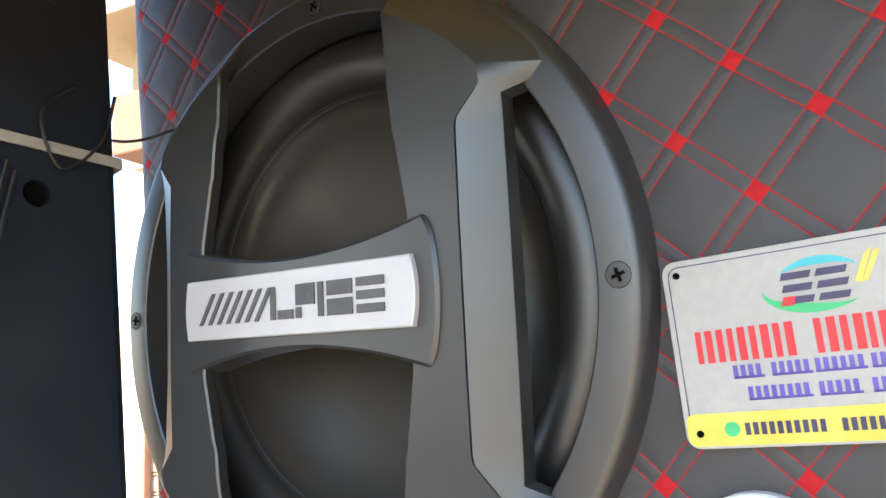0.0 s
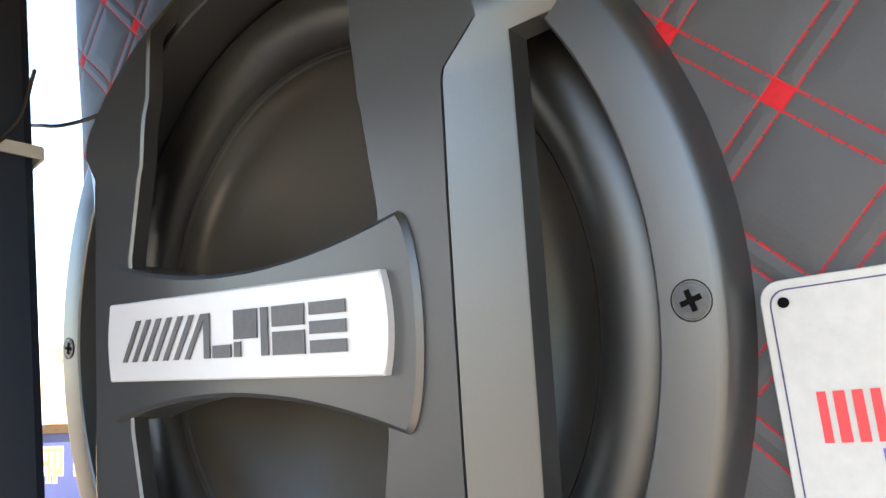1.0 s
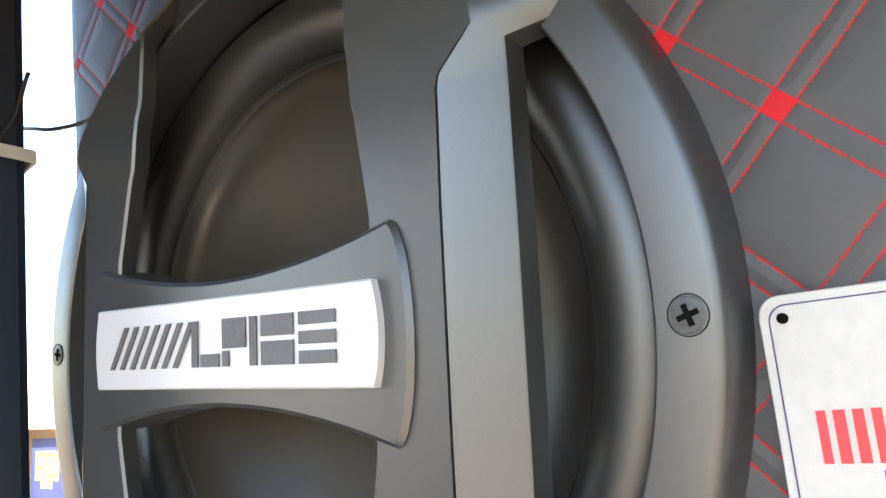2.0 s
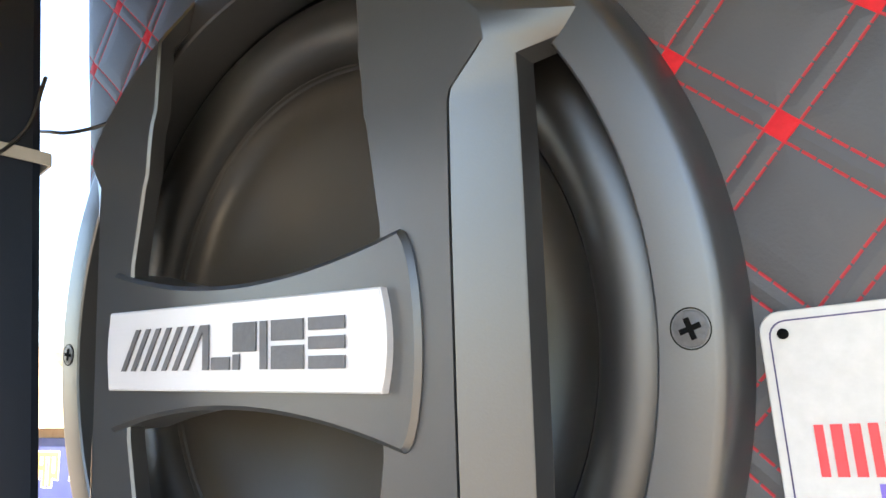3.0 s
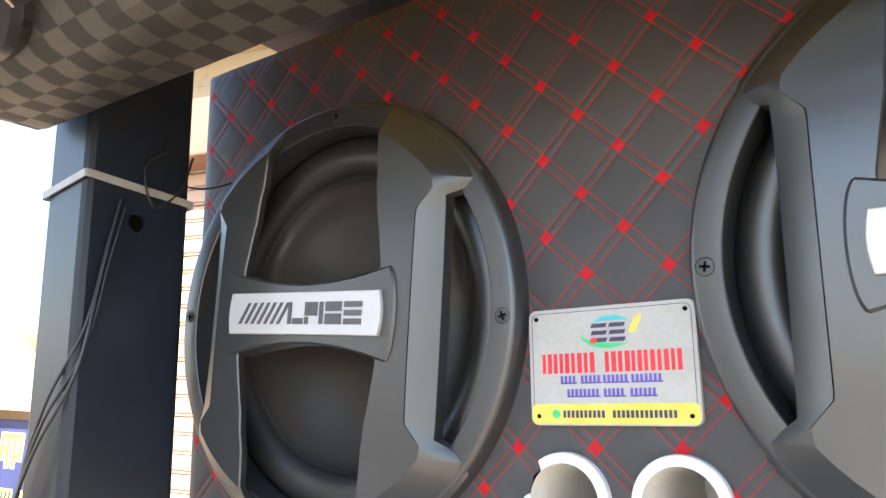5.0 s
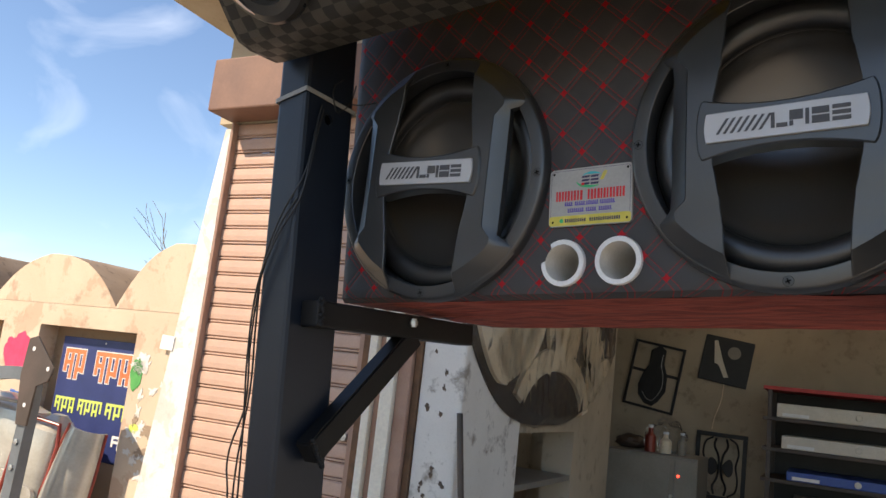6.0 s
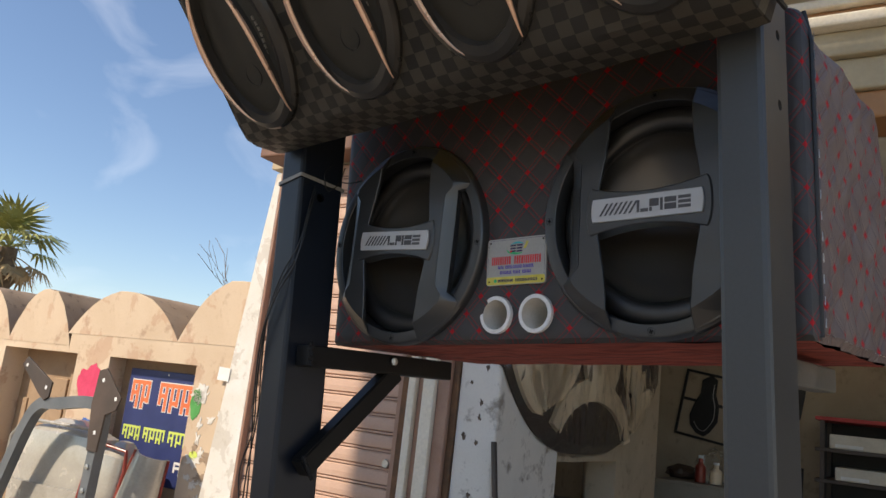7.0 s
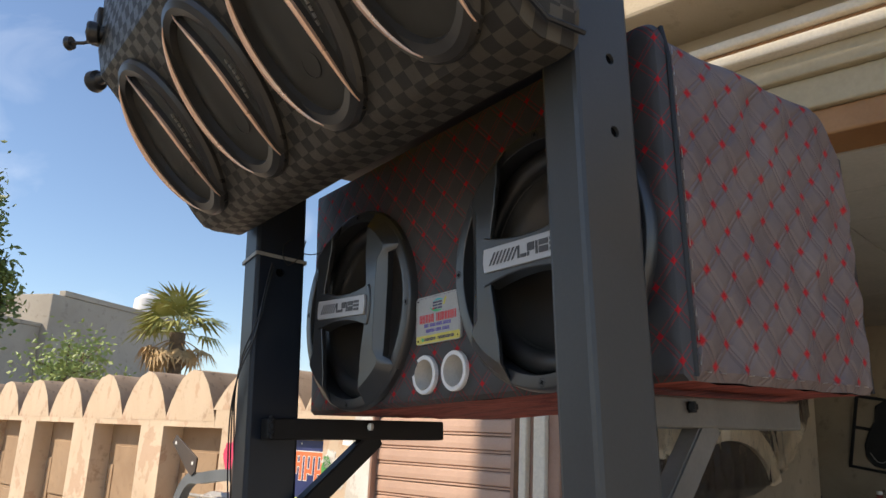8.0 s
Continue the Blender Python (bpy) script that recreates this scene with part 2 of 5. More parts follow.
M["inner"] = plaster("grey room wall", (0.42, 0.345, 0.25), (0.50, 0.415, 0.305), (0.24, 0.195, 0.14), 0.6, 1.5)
# Tan wash, darkened to hold the shade inside the recessed bays.
M["panel"] = plaster("tan wall panel, bay shade in tone", (0.33, 0.225, 0.145), (0.40, 0.28, 0.18), (0.24, 0.16, 0.105), 0.5, 2.0)
M["shutter"] = surface("pinkish brown painted steel", (0.50, 0.32, 0.235), (0.57, 0.375, 0.28), 0.55, 2.5, 90.0, bump=0.1, var=0.3)
M["shutline"] = surface("dark brown slat joint", (0.10, 0.05, 0.035), (0.14, 0.07, 0.05), 0.8, 9.0)
M["frame_brown"] = surface("brown painted frame", (0.34, 0.19, 0.13), (0.40, 0.24, 0.17), 0.55, 5.0, 80.0)
M["cream"] = surface("cream painted timber", (0.76, 0.67, 0.52), (0.82, 0.74, 0.6), 0.6, 3.0, 60.0, var=0.35)
M["rust"] = surface("rusty steel edge", (0.10, 0.055, 0.03), (0.20, 0.10, 0.05), 0.85, 9.0, 70.0)
M["band"] = surface("weathered olive band", (0.38, 0.31, 0.195), (0.46, 0.38, 0.25), 0.7, 2.0, 40.0)
M["wood"] = surface("orange brown timber", (0.30, 0.14, 0.05), (0.38, 0.19, 0.08), 0.55, 3.0, 60.0)
M["darkwood"] = surface("dark brown timber", (0.17, 0.085, 0.055), (0.22, 0.115, 0.075), 0.6, 4.0, 60.0)
M["soffit"] = plaster("shaded slab", (0.46, 0.38, 0.265), (0.54, 0.455, 0.33), (0.35, 0.28, 0.19), 0.5, 1.5)
M["tile"] = surface("cream ceiling tile", (0.55, 0.52, 0.44), (0.62, 0.58, 0.5), 0.8, 2.0, 30.0)
M["navy"] = surface("navy painted sheet", (0.018, 0.030, 0.12), (0.03, 0.045, 0.16), 0.5, 4.0, 60.0)
M["orange"] = surface("orange sign paint", (0.75, 0.17, 0.06), (0.8, 0.22, 0.08), 0.5, 9.0)
M["chalk"] = surface("white sign paint", (0.75, 0.75, 0.72), (0.8, 0.8, 0.78), 0.5, 9.0)
M["lime"] = surface("yellow green sign paint", (0.6, 0.72, 0.12), (0.65, 0.75, 0.18), 0.5, 9.0)
M["pink"] = surface("pink spray paint", (0.62, 0.03, 0.10), (0.7, 0.06, 0.14), 0.6, 9.0)
M["green"] = surface("green spray paint", (0.05, 0.28, 0.06), (0.09, 0.36, 0.09), 0.6, 9.0)
M["blue"] = surface("blue spray paint", (0.04, 0.12, 0.40), (0.06, 0.16, 0.46), 0.6, 9.0)
M["hood"] = surface("scuffed silver fibreglass", (0.40, 0.38, 0.33), (0.52, 0.49, 0.43), 0.24, 4.0, 60.0, bump=0.03, metal=0.25)
M["hoodred"] = surface("dark red fibreglass", (0.22, 0.03, 0.02), (0.30, 0.05, 0.03), 0.35, 4.0, 60.0)
M["bar"] = surface("slate grey painted tube", (0.10, 0.115, 0.125), (0.14, 0.155, 0.165), 0.4, 5.0, 80.0)
M["concrete"] = plaster("bare grey concrete", (0.40, 0.375, 0.33), (0.46, 0.43, 0.38), (0.30, 0.28, 0.24), 0.6, 0.4)
M["housewall"] = plaster("bare sun-bleached concrete", (0.385, 0.345, 0.285), (0.45, 0.41, 0.345), (0.27, 0.24, 0.195), 0.85, 0.55)
# Skin of the added wall, pale so that it bounces fill light.
M["bouncewall"] = plaster("pale cream bounce wash", (0.70, 0.63, 0.53), (0.78, 0.71, 0.61), (0.50, 0.43, 0.34), 0.5, 0.5)
M["earth"] = plaster("trodden earth", (0.40, 0.335, 0.255), (0.46, 0.39, 0.30), (0.30, 0.245, 0.18), 0.6, 0.6)
M["bark"] = surface("palm bark", (0.12, 0.085, 0.06), (0.2, 0.15, 0.1), 0.9, 9.0, 40.0, bump=0.6, dist=0.02)
M["leaf"] = surface("green leaf", (0.09, 0.14, 0.035), (0.17, 0.23, 0.06), 0.5, 3.0, 20.0)
M["palmleaf"] = surface("palm leaf", (0.27, 0.29, 0.08), (0.42, 0.40, 0.14), 0.45, 2.0, 20.0)
M["leaf_light"] = surface("young leaf", (0.26, 0.34, 0.10), (0.36, 0.43, 0.15), 0.5, 3.0, 20.0)
M["drypalm"] = surface("dry palm leaf", (0.40, 0.26, 0.12), (0.52, 0.36, 0.18), 0.7, 3.0, 20.0)
M["twig"] = surface("bare twig", (0.28, 0.22, 0.18), (0.36, 0.29, 0.24), 0.9, 9.0)
M["iron"] = surface("black iron", (0.010, 0.010, 0.010), (0.018, 0.018, 0.018), 0.5, 9.0)
M["buff"] = surface("buff timber", (0.76, 0.61, 0.42), (0.84, 0.71, 0.52), 0.45, 3.0, 50.0)
M["darkbrown"] = surface("dark brown moulding", (0.05, 0.035, 0.025), (0.09, 0.06, 0.045), 0.5, 3.0)
M["steelgrey"] = surface("grey cabinet steel", (0.23, 0.205, 0.165), (0.28, 0.25, 0.205), 0.45, 3.0)
M["redpaint"] = surface("red painted shelf", (0.45, 0.03, 0.03), (0.52, 0.05, 0.04), 0.5, 4.0)
M["ivory"] = surface("ivory panel", (0.60, 0.55, 0.45), (0.68, 0.63, 0.53), 0.5, 4.0)
M["royal"] = surface("blue panel", (0.04, 0.09, 0.35), (0.06, 0.12, 0.34), 0.5, 4.0)


def wrap_film():
    n = Nodes("crinkled clear film")
    crease = n.noise(16.0, 5.0, n.scaled(n.coord(), (2.2, 2.2, 0.8)), rough=0.6, dist=2.6)
    nor = n.bump(crease, 0.4, 0.03)
    clear, gloss, fres, both = (n.t.nodes.new(k) for k in ("ShaderNodeBsdfTransparent", "ShaderNodeBsdfGlossy", "ShaderNodeFresnel", "ShaderNodeMixShader"))
    clear.inputs["Color"].default_value = rgb(0.97, 0.965, 0.95)
    gloss.inputs["Color"].default_value = rgb(1.0, 1.0, 1.0)
    gloss.inputs["Roughness"].default_value = 0.06
    fres.inputs["IOR"].default_value = 1.45
    for node in (gloss, fres):
        n.put(node.inputs["Normal"], nor)
    n.put(both.inputs[0], fres.outputs[0])
    n.put(both.inputs[1], clear.outputs[0])
    n.put(both.inputs[2], gloss.outputs[0])
    n.put(n.t.nodes["Material Output"].inputs["Surface"], both.outputs[0])
    return n.mat


# Skin of an added reflector that gives the speaker rims amber glints.
def amber_reflector():
    n = Nodes("amber reflector plastic")
    tint = n.mix(n.noise(12.0, 3.0), rgb(0.92, 0.55, 0.02), rgb(0.98, 0.64, 0.05))
    thru, gloss, both = (n.t.nodes.new(k) for k in ("ShaderNodeBsdfTranslucent", "ShaderNodeBsdfPrincipled", "ShaderNodeMixShader"))
    n.put(thru.inputs["Color"], tint)
    n.put(gloss.inputs["Base Color"], tint)
    gloss.inputs["Roughness"].default_value = 0.3
    both.inputs[0].default_value = 0.12
    n.put(both.inputs[1], thru.outputs[0])
    n.put(both.inputs[2], gloss.outputs[0])
    n.put(n.t.nodes["Material Output"].inputs["Surface"], both.outputs[0])
    return n.mat


def lamp_glow():
    n = Nodes("lit lamp")
    b = n.bsdf.inputs
    b["Emission Color"].default_value, b["Emission Strength"].default_value = rgb(1.0, 0.86, 0.68), 24.0
    return n.done(rgb(0.9, 0.9, 0.88), 0.4)


M["carved"] = surface("dark stained carved board", (0.030, 0.020, 0.014), (0.075, 0.05, 0.034), 0.45, 6.0, 60.0, bump=0.3)
M["film"] = wrap_film()
M["amber"] = amber_reflector()
M["lamp"] = lamp_glow()


# ---- mesh helpers ----
def part(name, bm, material, parent=None, label="", smooth=False, at=None):
    me = bpy.data.meshes.new(name)
    bmesh.ops.recalc_face_normals(bm, faces=bm.faces[:])
    bm.to_mesh(me)
    bm.free()
    for mt in material if isinstance(material, (list, tuple)) else [material]:
        me.materials.append(mt)
    if smooth:
        me.shade_auto_smooth(angle=radians(28)) if hasattr(me, "shade_auto_smooth") else me.set_sharp_from_angle(angle=radians(28))
        for p in me.polygons:
            p.use_smooth = True
    ob = new(name, me)
    if parent:
        ob.parent = parent
    if at:
        ob.matrix_basis = at
    return tagged(ob, label) if label else ob


def thing(name, m, label, category, group="", kind=""):
    ob = new(name)
    ob.empty_display_size = 0.02
    ob.matrix_basis = m
    return tagged(ob, label, category, group, kind)


def block(bm, x0, x1, y0, y1, z0, z1, bevel=0.0, seg=2):
    """A box with rounded edges, added to bm."""
    made = bmesh.ops.create_cube(bm, size=1.0)["verts"]
    for v in made:
        v.co = Vector(((x0 + x1) / 2 + v.co.x * (x1 - x0), (y0 + y1) / 2 + v.co.y * (y1 - y0), (z0 + z1) / 2 + v.co.z * (z1 - z0)))
    if bevel:
        edges = list({e for v in made for e in v.link_edges})
        bmesh.ops.bevel(bm, geom=edges, offset=bevel, segments=seg, affect="EDGES", profile=0.5)
    return bm


def boxed(*a, **k):
    return block(bmesh.new(), *a, **k)


def loop_strip(bm, rings, closed=True, cap0=False, cap1=False):
    """Faces between rings of points, each ring a list of Vectors."""
    rows = [[bm.verts.new(p) for p in r] for r in rings]
    n = len(rows[0])
    for a, b in zip(rows, rows[1:]):
        for i in range(n if closed else n - 1):
            bm.faces.new((a[i], a[(i + 1) % n], b[(i + 1) % n], b[i]))
    if cap0:
        bm.faces.new(rows[0][::-1])
    if cap1:
        bm.faces.new(rows[-1])
    return rows


def turned(profile, seg=64, cap0=False, cap1=False):
    """A turned form about the y axis, facing -y: rows of radius and height over the face."""
    bm = bmesh.new()
    loop_strip(bm, [[Vector((r * math.cos(2 * math.pi * i / seg), -c, r * math.sin(2 * math.pi * i / seg))) for i in range(seg)] for r, c in profile], cap0=cap0, cap1=cap1)
    return bm


def plate(bm, pts, c0, c1, edge=0.0):
    """A flat piece with the outline pts (x, z), from height c0 to c1 over the face, its rim chamfered by edge."""
    mid = Vector((sum(p[0] for p in pts) / len(pts), sum(p[1] for p in pts) / len(pts)))
    rings = [[Vector((x, -c0, z)) for x, z in pts]]
    if edge:
        rings.append([Vector((x, -(c1 - edge), z)) for x, z in pts])
        ins = []
        n = len(pts)
        for i, (x, z) in enumerate(pts):
            a, b = Vector(pts[i - 1]), Vector(pts[(i + 1) % n])
            t = (b - a).normalized()
            nrm = Vector((-t.y, t.x))
            if nrm.dot(mid - Vector((x, z))) < 0:
                nrm = -nrm
            ins.append(Vector((x + nrm.x * edge, -c1, z + nrm.y * edge)))
        rings.append(ins)
    else:
        rings.append([Vector((x, -c1, z)) for x, z in pts])
    loop_strip(bm, rings, cap0=True, cap1=True)
    return bm


def piped(points, radius, seg=8, bm=None):
    """A round bar along points."""
    bm = bm or bmesh.new()
    pts = [Vector(p) for p in points]
    rings = []
    up = None
    for i, p in enumerate(pts):
        d = (pts[min(i + 1, len(pts) - 1)] - pts[max(i - 1, 0)]).normalized()
        side = (up if up else (Vector((0, 0, 1)) if abs(d.z) < 0.9 else Vector((1, 0, 0)))).cross(d).normalized()
        up = d.cross(side).normalized()
        r = radius[i] if isinstance(radius, (list, tuple)) else radius
        rings.append([p + r * (math.cos(2 * math.pi * k / seg) * side + math.sin(2 * math.pi * k / seg) * up) for k in range(seg)])
    loop_strip(bm, rings, cap0=True, cap1=True)
    return bm


def smooth_line(points, steps=8):
    """A curve through the points."""
    p = [Vector(q) for q in points]
    p = [2 * p[0] - p[1]] + p + [2 * p[-1] - p[-2]]
    out = []
    for i in range(1, len(p) - 2):
        for k in range(steps):
            t = k / steps
            out.append(0.5 * (2 * p[i] + (p[i + 1] - p[i - 1]) * t + (2 * p[i - 1] - 5 * p[i] + 4 * p[i + 1] - p[i + 2]) * t * t + (3 * p[i] - p[i - 1] - 3 * p[i + 1] + p[i + 2]) * t ** 3))
    return out + [p[-2]]


def rounded(x0, x1, z0, z1, r, seg=5):
    pts = []
    for cx, cz, a0 in ((x1 - r, z1 - r, 0), (x0 + r, z1 - r, 90), (x0 + r, z0 + r, 180), (x1 - r, z0 + r, 270)):
        for k in range(seg + 1):
            a = radians(a0 + 90 * k / seg)
            pts.append((cx + r * math.cos(a), cz + r * math.sin(a)))
    return pts


# ---- the large structure ----
def sheet_ground():
    bm = bmesh.new()
    bmesh.ops.create_grid(bm, x_segments=60, y_segments=60, size=1.0)
    for v in bm.verts:
        v.co.x, v.co.y = (math.copysign(abs(c) ** 3 * 600, c) for c in (v.co.x, v.co.y))
        near = math.hypot(v.co.x, v.co.y)
        v.co.z = 0.03 * noise.noise(v.co * 0.5) if near > 4 else 0.0
    tagged(part("ground", bm, M["earth"]), "trodden brown earth of the open yard", "ground", kind="structure")


sheet_ground()


def built(name, bm, material, label, category, smooth=False):
    """A piece of the setting in the building's frame."""
    return tagged(part(name, bm, material, None, smooth=smooth, at=BLD), label, category, kind="structure")


def ridge(width, height, depth, seg=20, stop=9.0):
    """One rounded crest of the yard wall: an upright arched face and a barrel running back from it."""
    bm = bmesh.new()
    prof = []
    for i in range(seg + 1):
        a = math.pi * i / seg
        wob = 1 + 0.05 * noise.noise(Vector((i * 0.7, width * 9, 0)))
        prof.append((-math.cos(a) * width / 2, height * (1 - abs(math.cos(a)) ** 2.3) * wob))
    front = [Vector((x, 0, z)) for x, z in prof]
    lip = [Vector((x * 0.995, -0.003, z * 0.99)) for x, z in prof]
    back = [Vector((x, depth, z)) for x, z in prof]
    rows = loop_strip(bm, [lip, front, back], closed=False)
    bm.faces.new(rows[0])
    bm.faces.new(rows[2][::-1])
    for f in bm.faces:
        ys = [v.co.y for v in f.verts]
        f.material_index = 1 if max(ys) > 0.1 and min(ys) < depth - 0.1 else 0
    for v in bm.verts:
        v.co.x = min(v.co.x, stop)
    return bm


def yard_wall():
    root = tagged(new("boundary_wall"), "ochre plastered yard wall with rounded crests and recessed bays", "wall", kind="structure")
    root.matrix_basis = BLD
    z_open, z_top = 1.73, 1.89
    bays = [(-3.2, -2.22), (-4.66, -3.62), (-6.2, -5.12), (-7.9, -6.75), (-9.6, -8.4), (-11.3, -10.1), (-13.0, -11.8)]
    edges = [-1.8] + [e for a, b in bays for e in (b, a)] + [-14.5]
    for b, a in zip(edges[::2], edges[1::2]):
        part("pilaster", boxed(a, b, 0.0, 0.3, -0.3, z_open), M["ochre"], root)
    part("lintel", boxed(-3.75, -1.8, 0.0, 0.3, z_open, z_top), M["ochre"], root)
    part("lintel", boxed(-14.5, -3.752, 0.0, 0.3, z_open, z_top - 0.10), M["ochre"], root)
    for a, b in bays:
        y = 0.15 if a > -3.3 else 0.21
        bay = part("bay_panel", boxed(a + 0.002, b - 0.002, y, 0.29, -0.3, z_open), M["panel"], root)
        part("raised_field", boxed(a + 0.2, b - 0.34, y - 0.025, y - 0.001, 0.9, z_open - 0.22, bevel=0.006), M["panel"], bay)
        part("raised_field", boxed(a + 0.36, b - 0.14, y - 0.025, y - 0.001, -0.2, 0.85, bevel=0.006), M["panel"], bay)
        if a < -3.3:
            part("raised_field", boxed(b - 0.30, b - 0.08, y - 0.035, y - 0.001, 1.12, z_open - 0.16, bevel=0.006), M["panel"], bay)
            part("raised_field", boxed(a + 0.04, a + 0.17, y - 0.02, y - 0.001, 0.4, z_open - 0.42, bevel=0.006), M["panel"], bay)
    for cx, w, h in ((-1.92, 1.1, 0.46), (-3.13, 1.34, 0.36), (-4.2, 0.9, 0.36), (-5.1, 0.96, 0.36), (-6.04, 0.98, 0.36), (-7.03, 0.98, 0.35), (-8.03, 1.0, 0.35), (-9.05, 1.0, 0.35), (-10.06, 1.0, 0.35), (-11.08, 1.0, 0.35), (-12.1, 1.0, 0.35)):
        low = 0.10 if cx < -4 else 0.0
        part("crest", ridge(w, h + low, 0.62, stop=0.22 if cx > -2 else 9.0), [M["ochre"], M["dulltop"]], root, smooth=True, at=Matrix.Translation((cx, 0, z_top - 0.005 - low)))
    return root


yard_wall()


def buttress():
    bm = bmesh.new()
    rings = []
    for k in range(15):
        z = -0.3 + 3.42 * k / 14
        w = -2.04 + 0.33 * max(0.0, z) / 3.12
        j = 0.012 * noise.noise(Vector((0, 0, z * 3)))
        rings.append([Vector((w + j, -0.03, z)), Vector((-1.665, -0.03, z)), Vector((-1.665, 0.3, z)), Vector((w + j, 0.3, z))])
    loop_strip(bm, rings, cap0=True, cap1=True)
    built("wall_buttress", bm, M["white"], "sunlit whitewashed buttress tapering upwards", "wall")


buttress()
for k, (a, b, out, mt) in enumerate(((-0.415, -0.362, -0.05, "rust"), (-0.36, -0.312, -0.075, "cream"), (-0.31, -0.252, -0.04, "frame_brown"), (-0.25, -0.172, -0.09, "cream"), (-0.17, -0.092, -0.06, "frame_brown"), (-0.09, -0.052, -0.03, "rust"))):
    built("door_trim", boxed(a, b, out, 0.2, -0.1, 3.16, bevel=0.006), M[mt], "worn painted timber strip of the shop door jamb", "trim")
built("wall_pillar", boxed(-0.05, 0.205, -0.02, 0.88, -0.3, 3.16, bevel=0.015), M["stained"], "whitewashed pillar with dark rusty stains", "wall")
for z0, z1, out, mt, lab in ((3.165, 3.30, -0.03, "wood", "orange brown timber rail over the shop opening"), (3.302, 3.46, -0.06, "band", "weathered olive moulding over the shop opening"), (3.462, 3.585, -0.10, "band", "weathered olive moulding over the shop opening"), (3.587, 3.645, -0.17, "cream", "cream painted moulding over the shop opening"), (3.647, 3.672, -0.15, "wood", "thin brown moulding over the shop opening"), (3.674, 3.72, -0.19, "cream", "cream painted moulding over the shop opening")):
    built("trim_header", boxed(-0.415, 9.0, out, 0.25, z0, z1, bevel=0.012), M[mt], lab, "trim")
built("roof_slab", boxed(-2.0, 9.0, -0.42, 6.2, 3.89, 4.03, bevel=0.02), M["soffit"], "overhanging roof slab of the shop", "roof")
built("wall_header", boxed(-1.8, 9.0, 0.0, 0.25, 3.722, 3.888), M["soffit"], "plastered strip under the roof slab", "wall")
built("trim_eave", boxed(-1.69, -0.417, -0.24, -0.002, 3.17, 3.52, bevel=0.012), M["darkwood"], "brown painted housing over the rolling shutter", "trim")
built("wall_over_shutter", boxed(-1.8, -0.417, 0.0, 0.25, 3.17, 3.72), M["soffit"], "plastered wall over the rolling shutter", "wall")
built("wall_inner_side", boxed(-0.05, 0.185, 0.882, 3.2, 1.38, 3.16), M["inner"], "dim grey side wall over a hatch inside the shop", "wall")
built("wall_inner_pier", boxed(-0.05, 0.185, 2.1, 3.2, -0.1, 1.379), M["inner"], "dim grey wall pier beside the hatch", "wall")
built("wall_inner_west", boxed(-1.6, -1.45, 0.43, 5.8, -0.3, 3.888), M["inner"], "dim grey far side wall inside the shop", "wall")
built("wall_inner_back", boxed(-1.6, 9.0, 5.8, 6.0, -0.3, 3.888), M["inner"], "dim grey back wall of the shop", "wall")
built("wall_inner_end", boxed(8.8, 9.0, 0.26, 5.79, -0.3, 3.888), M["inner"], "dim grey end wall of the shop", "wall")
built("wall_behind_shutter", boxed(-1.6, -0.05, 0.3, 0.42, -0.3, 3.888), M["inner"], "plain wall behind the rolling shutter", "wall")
# Unseen, added: closes the far front so that less sun enters the shop.
built("wall_light_stop", boxed(6.4, 9.0, 0.0, 0.24, -0.3, 3.16), M["white"], "unseen whitewashed wall added to limit light in the shop", "wall")
built("floor", boxed(-1.6, 9.0, 0.0, 6.0, -0.1, 0.02), M["concrete"], "bare concrete shop floor", "floor")


def tiled_ceiling():
    bm = bmesh.new()
    for i in range(17):
        for j in range(9):
            if i > 2 or j > 4:
                block(bm, -1.4 + i * 0.6, -0.808 + i * 0.6, 0.27 + j * 0.61, 0.872 + j * 0.61, 3.165 + 0.002 * ((i * 7 + j * 3) % 3), 3.19)
    block(bm, -1.4, 8.8, 0.43, 5.79, 3.192, 3.21)
    built("ceiling", bm, M["tile"], "cream ceiling of square tiles", "ceiling")


tiled_ceiling()
# tall unseen wall, added across the yard behind the camera to shade the stall
built("wall_shade_caster", boxed(-4.8, -0.2, -7.4, -7.0, -0.3, 10.25), M["bouncewall"], "tall unseen wall added across the yard to shade the stall", "wall")


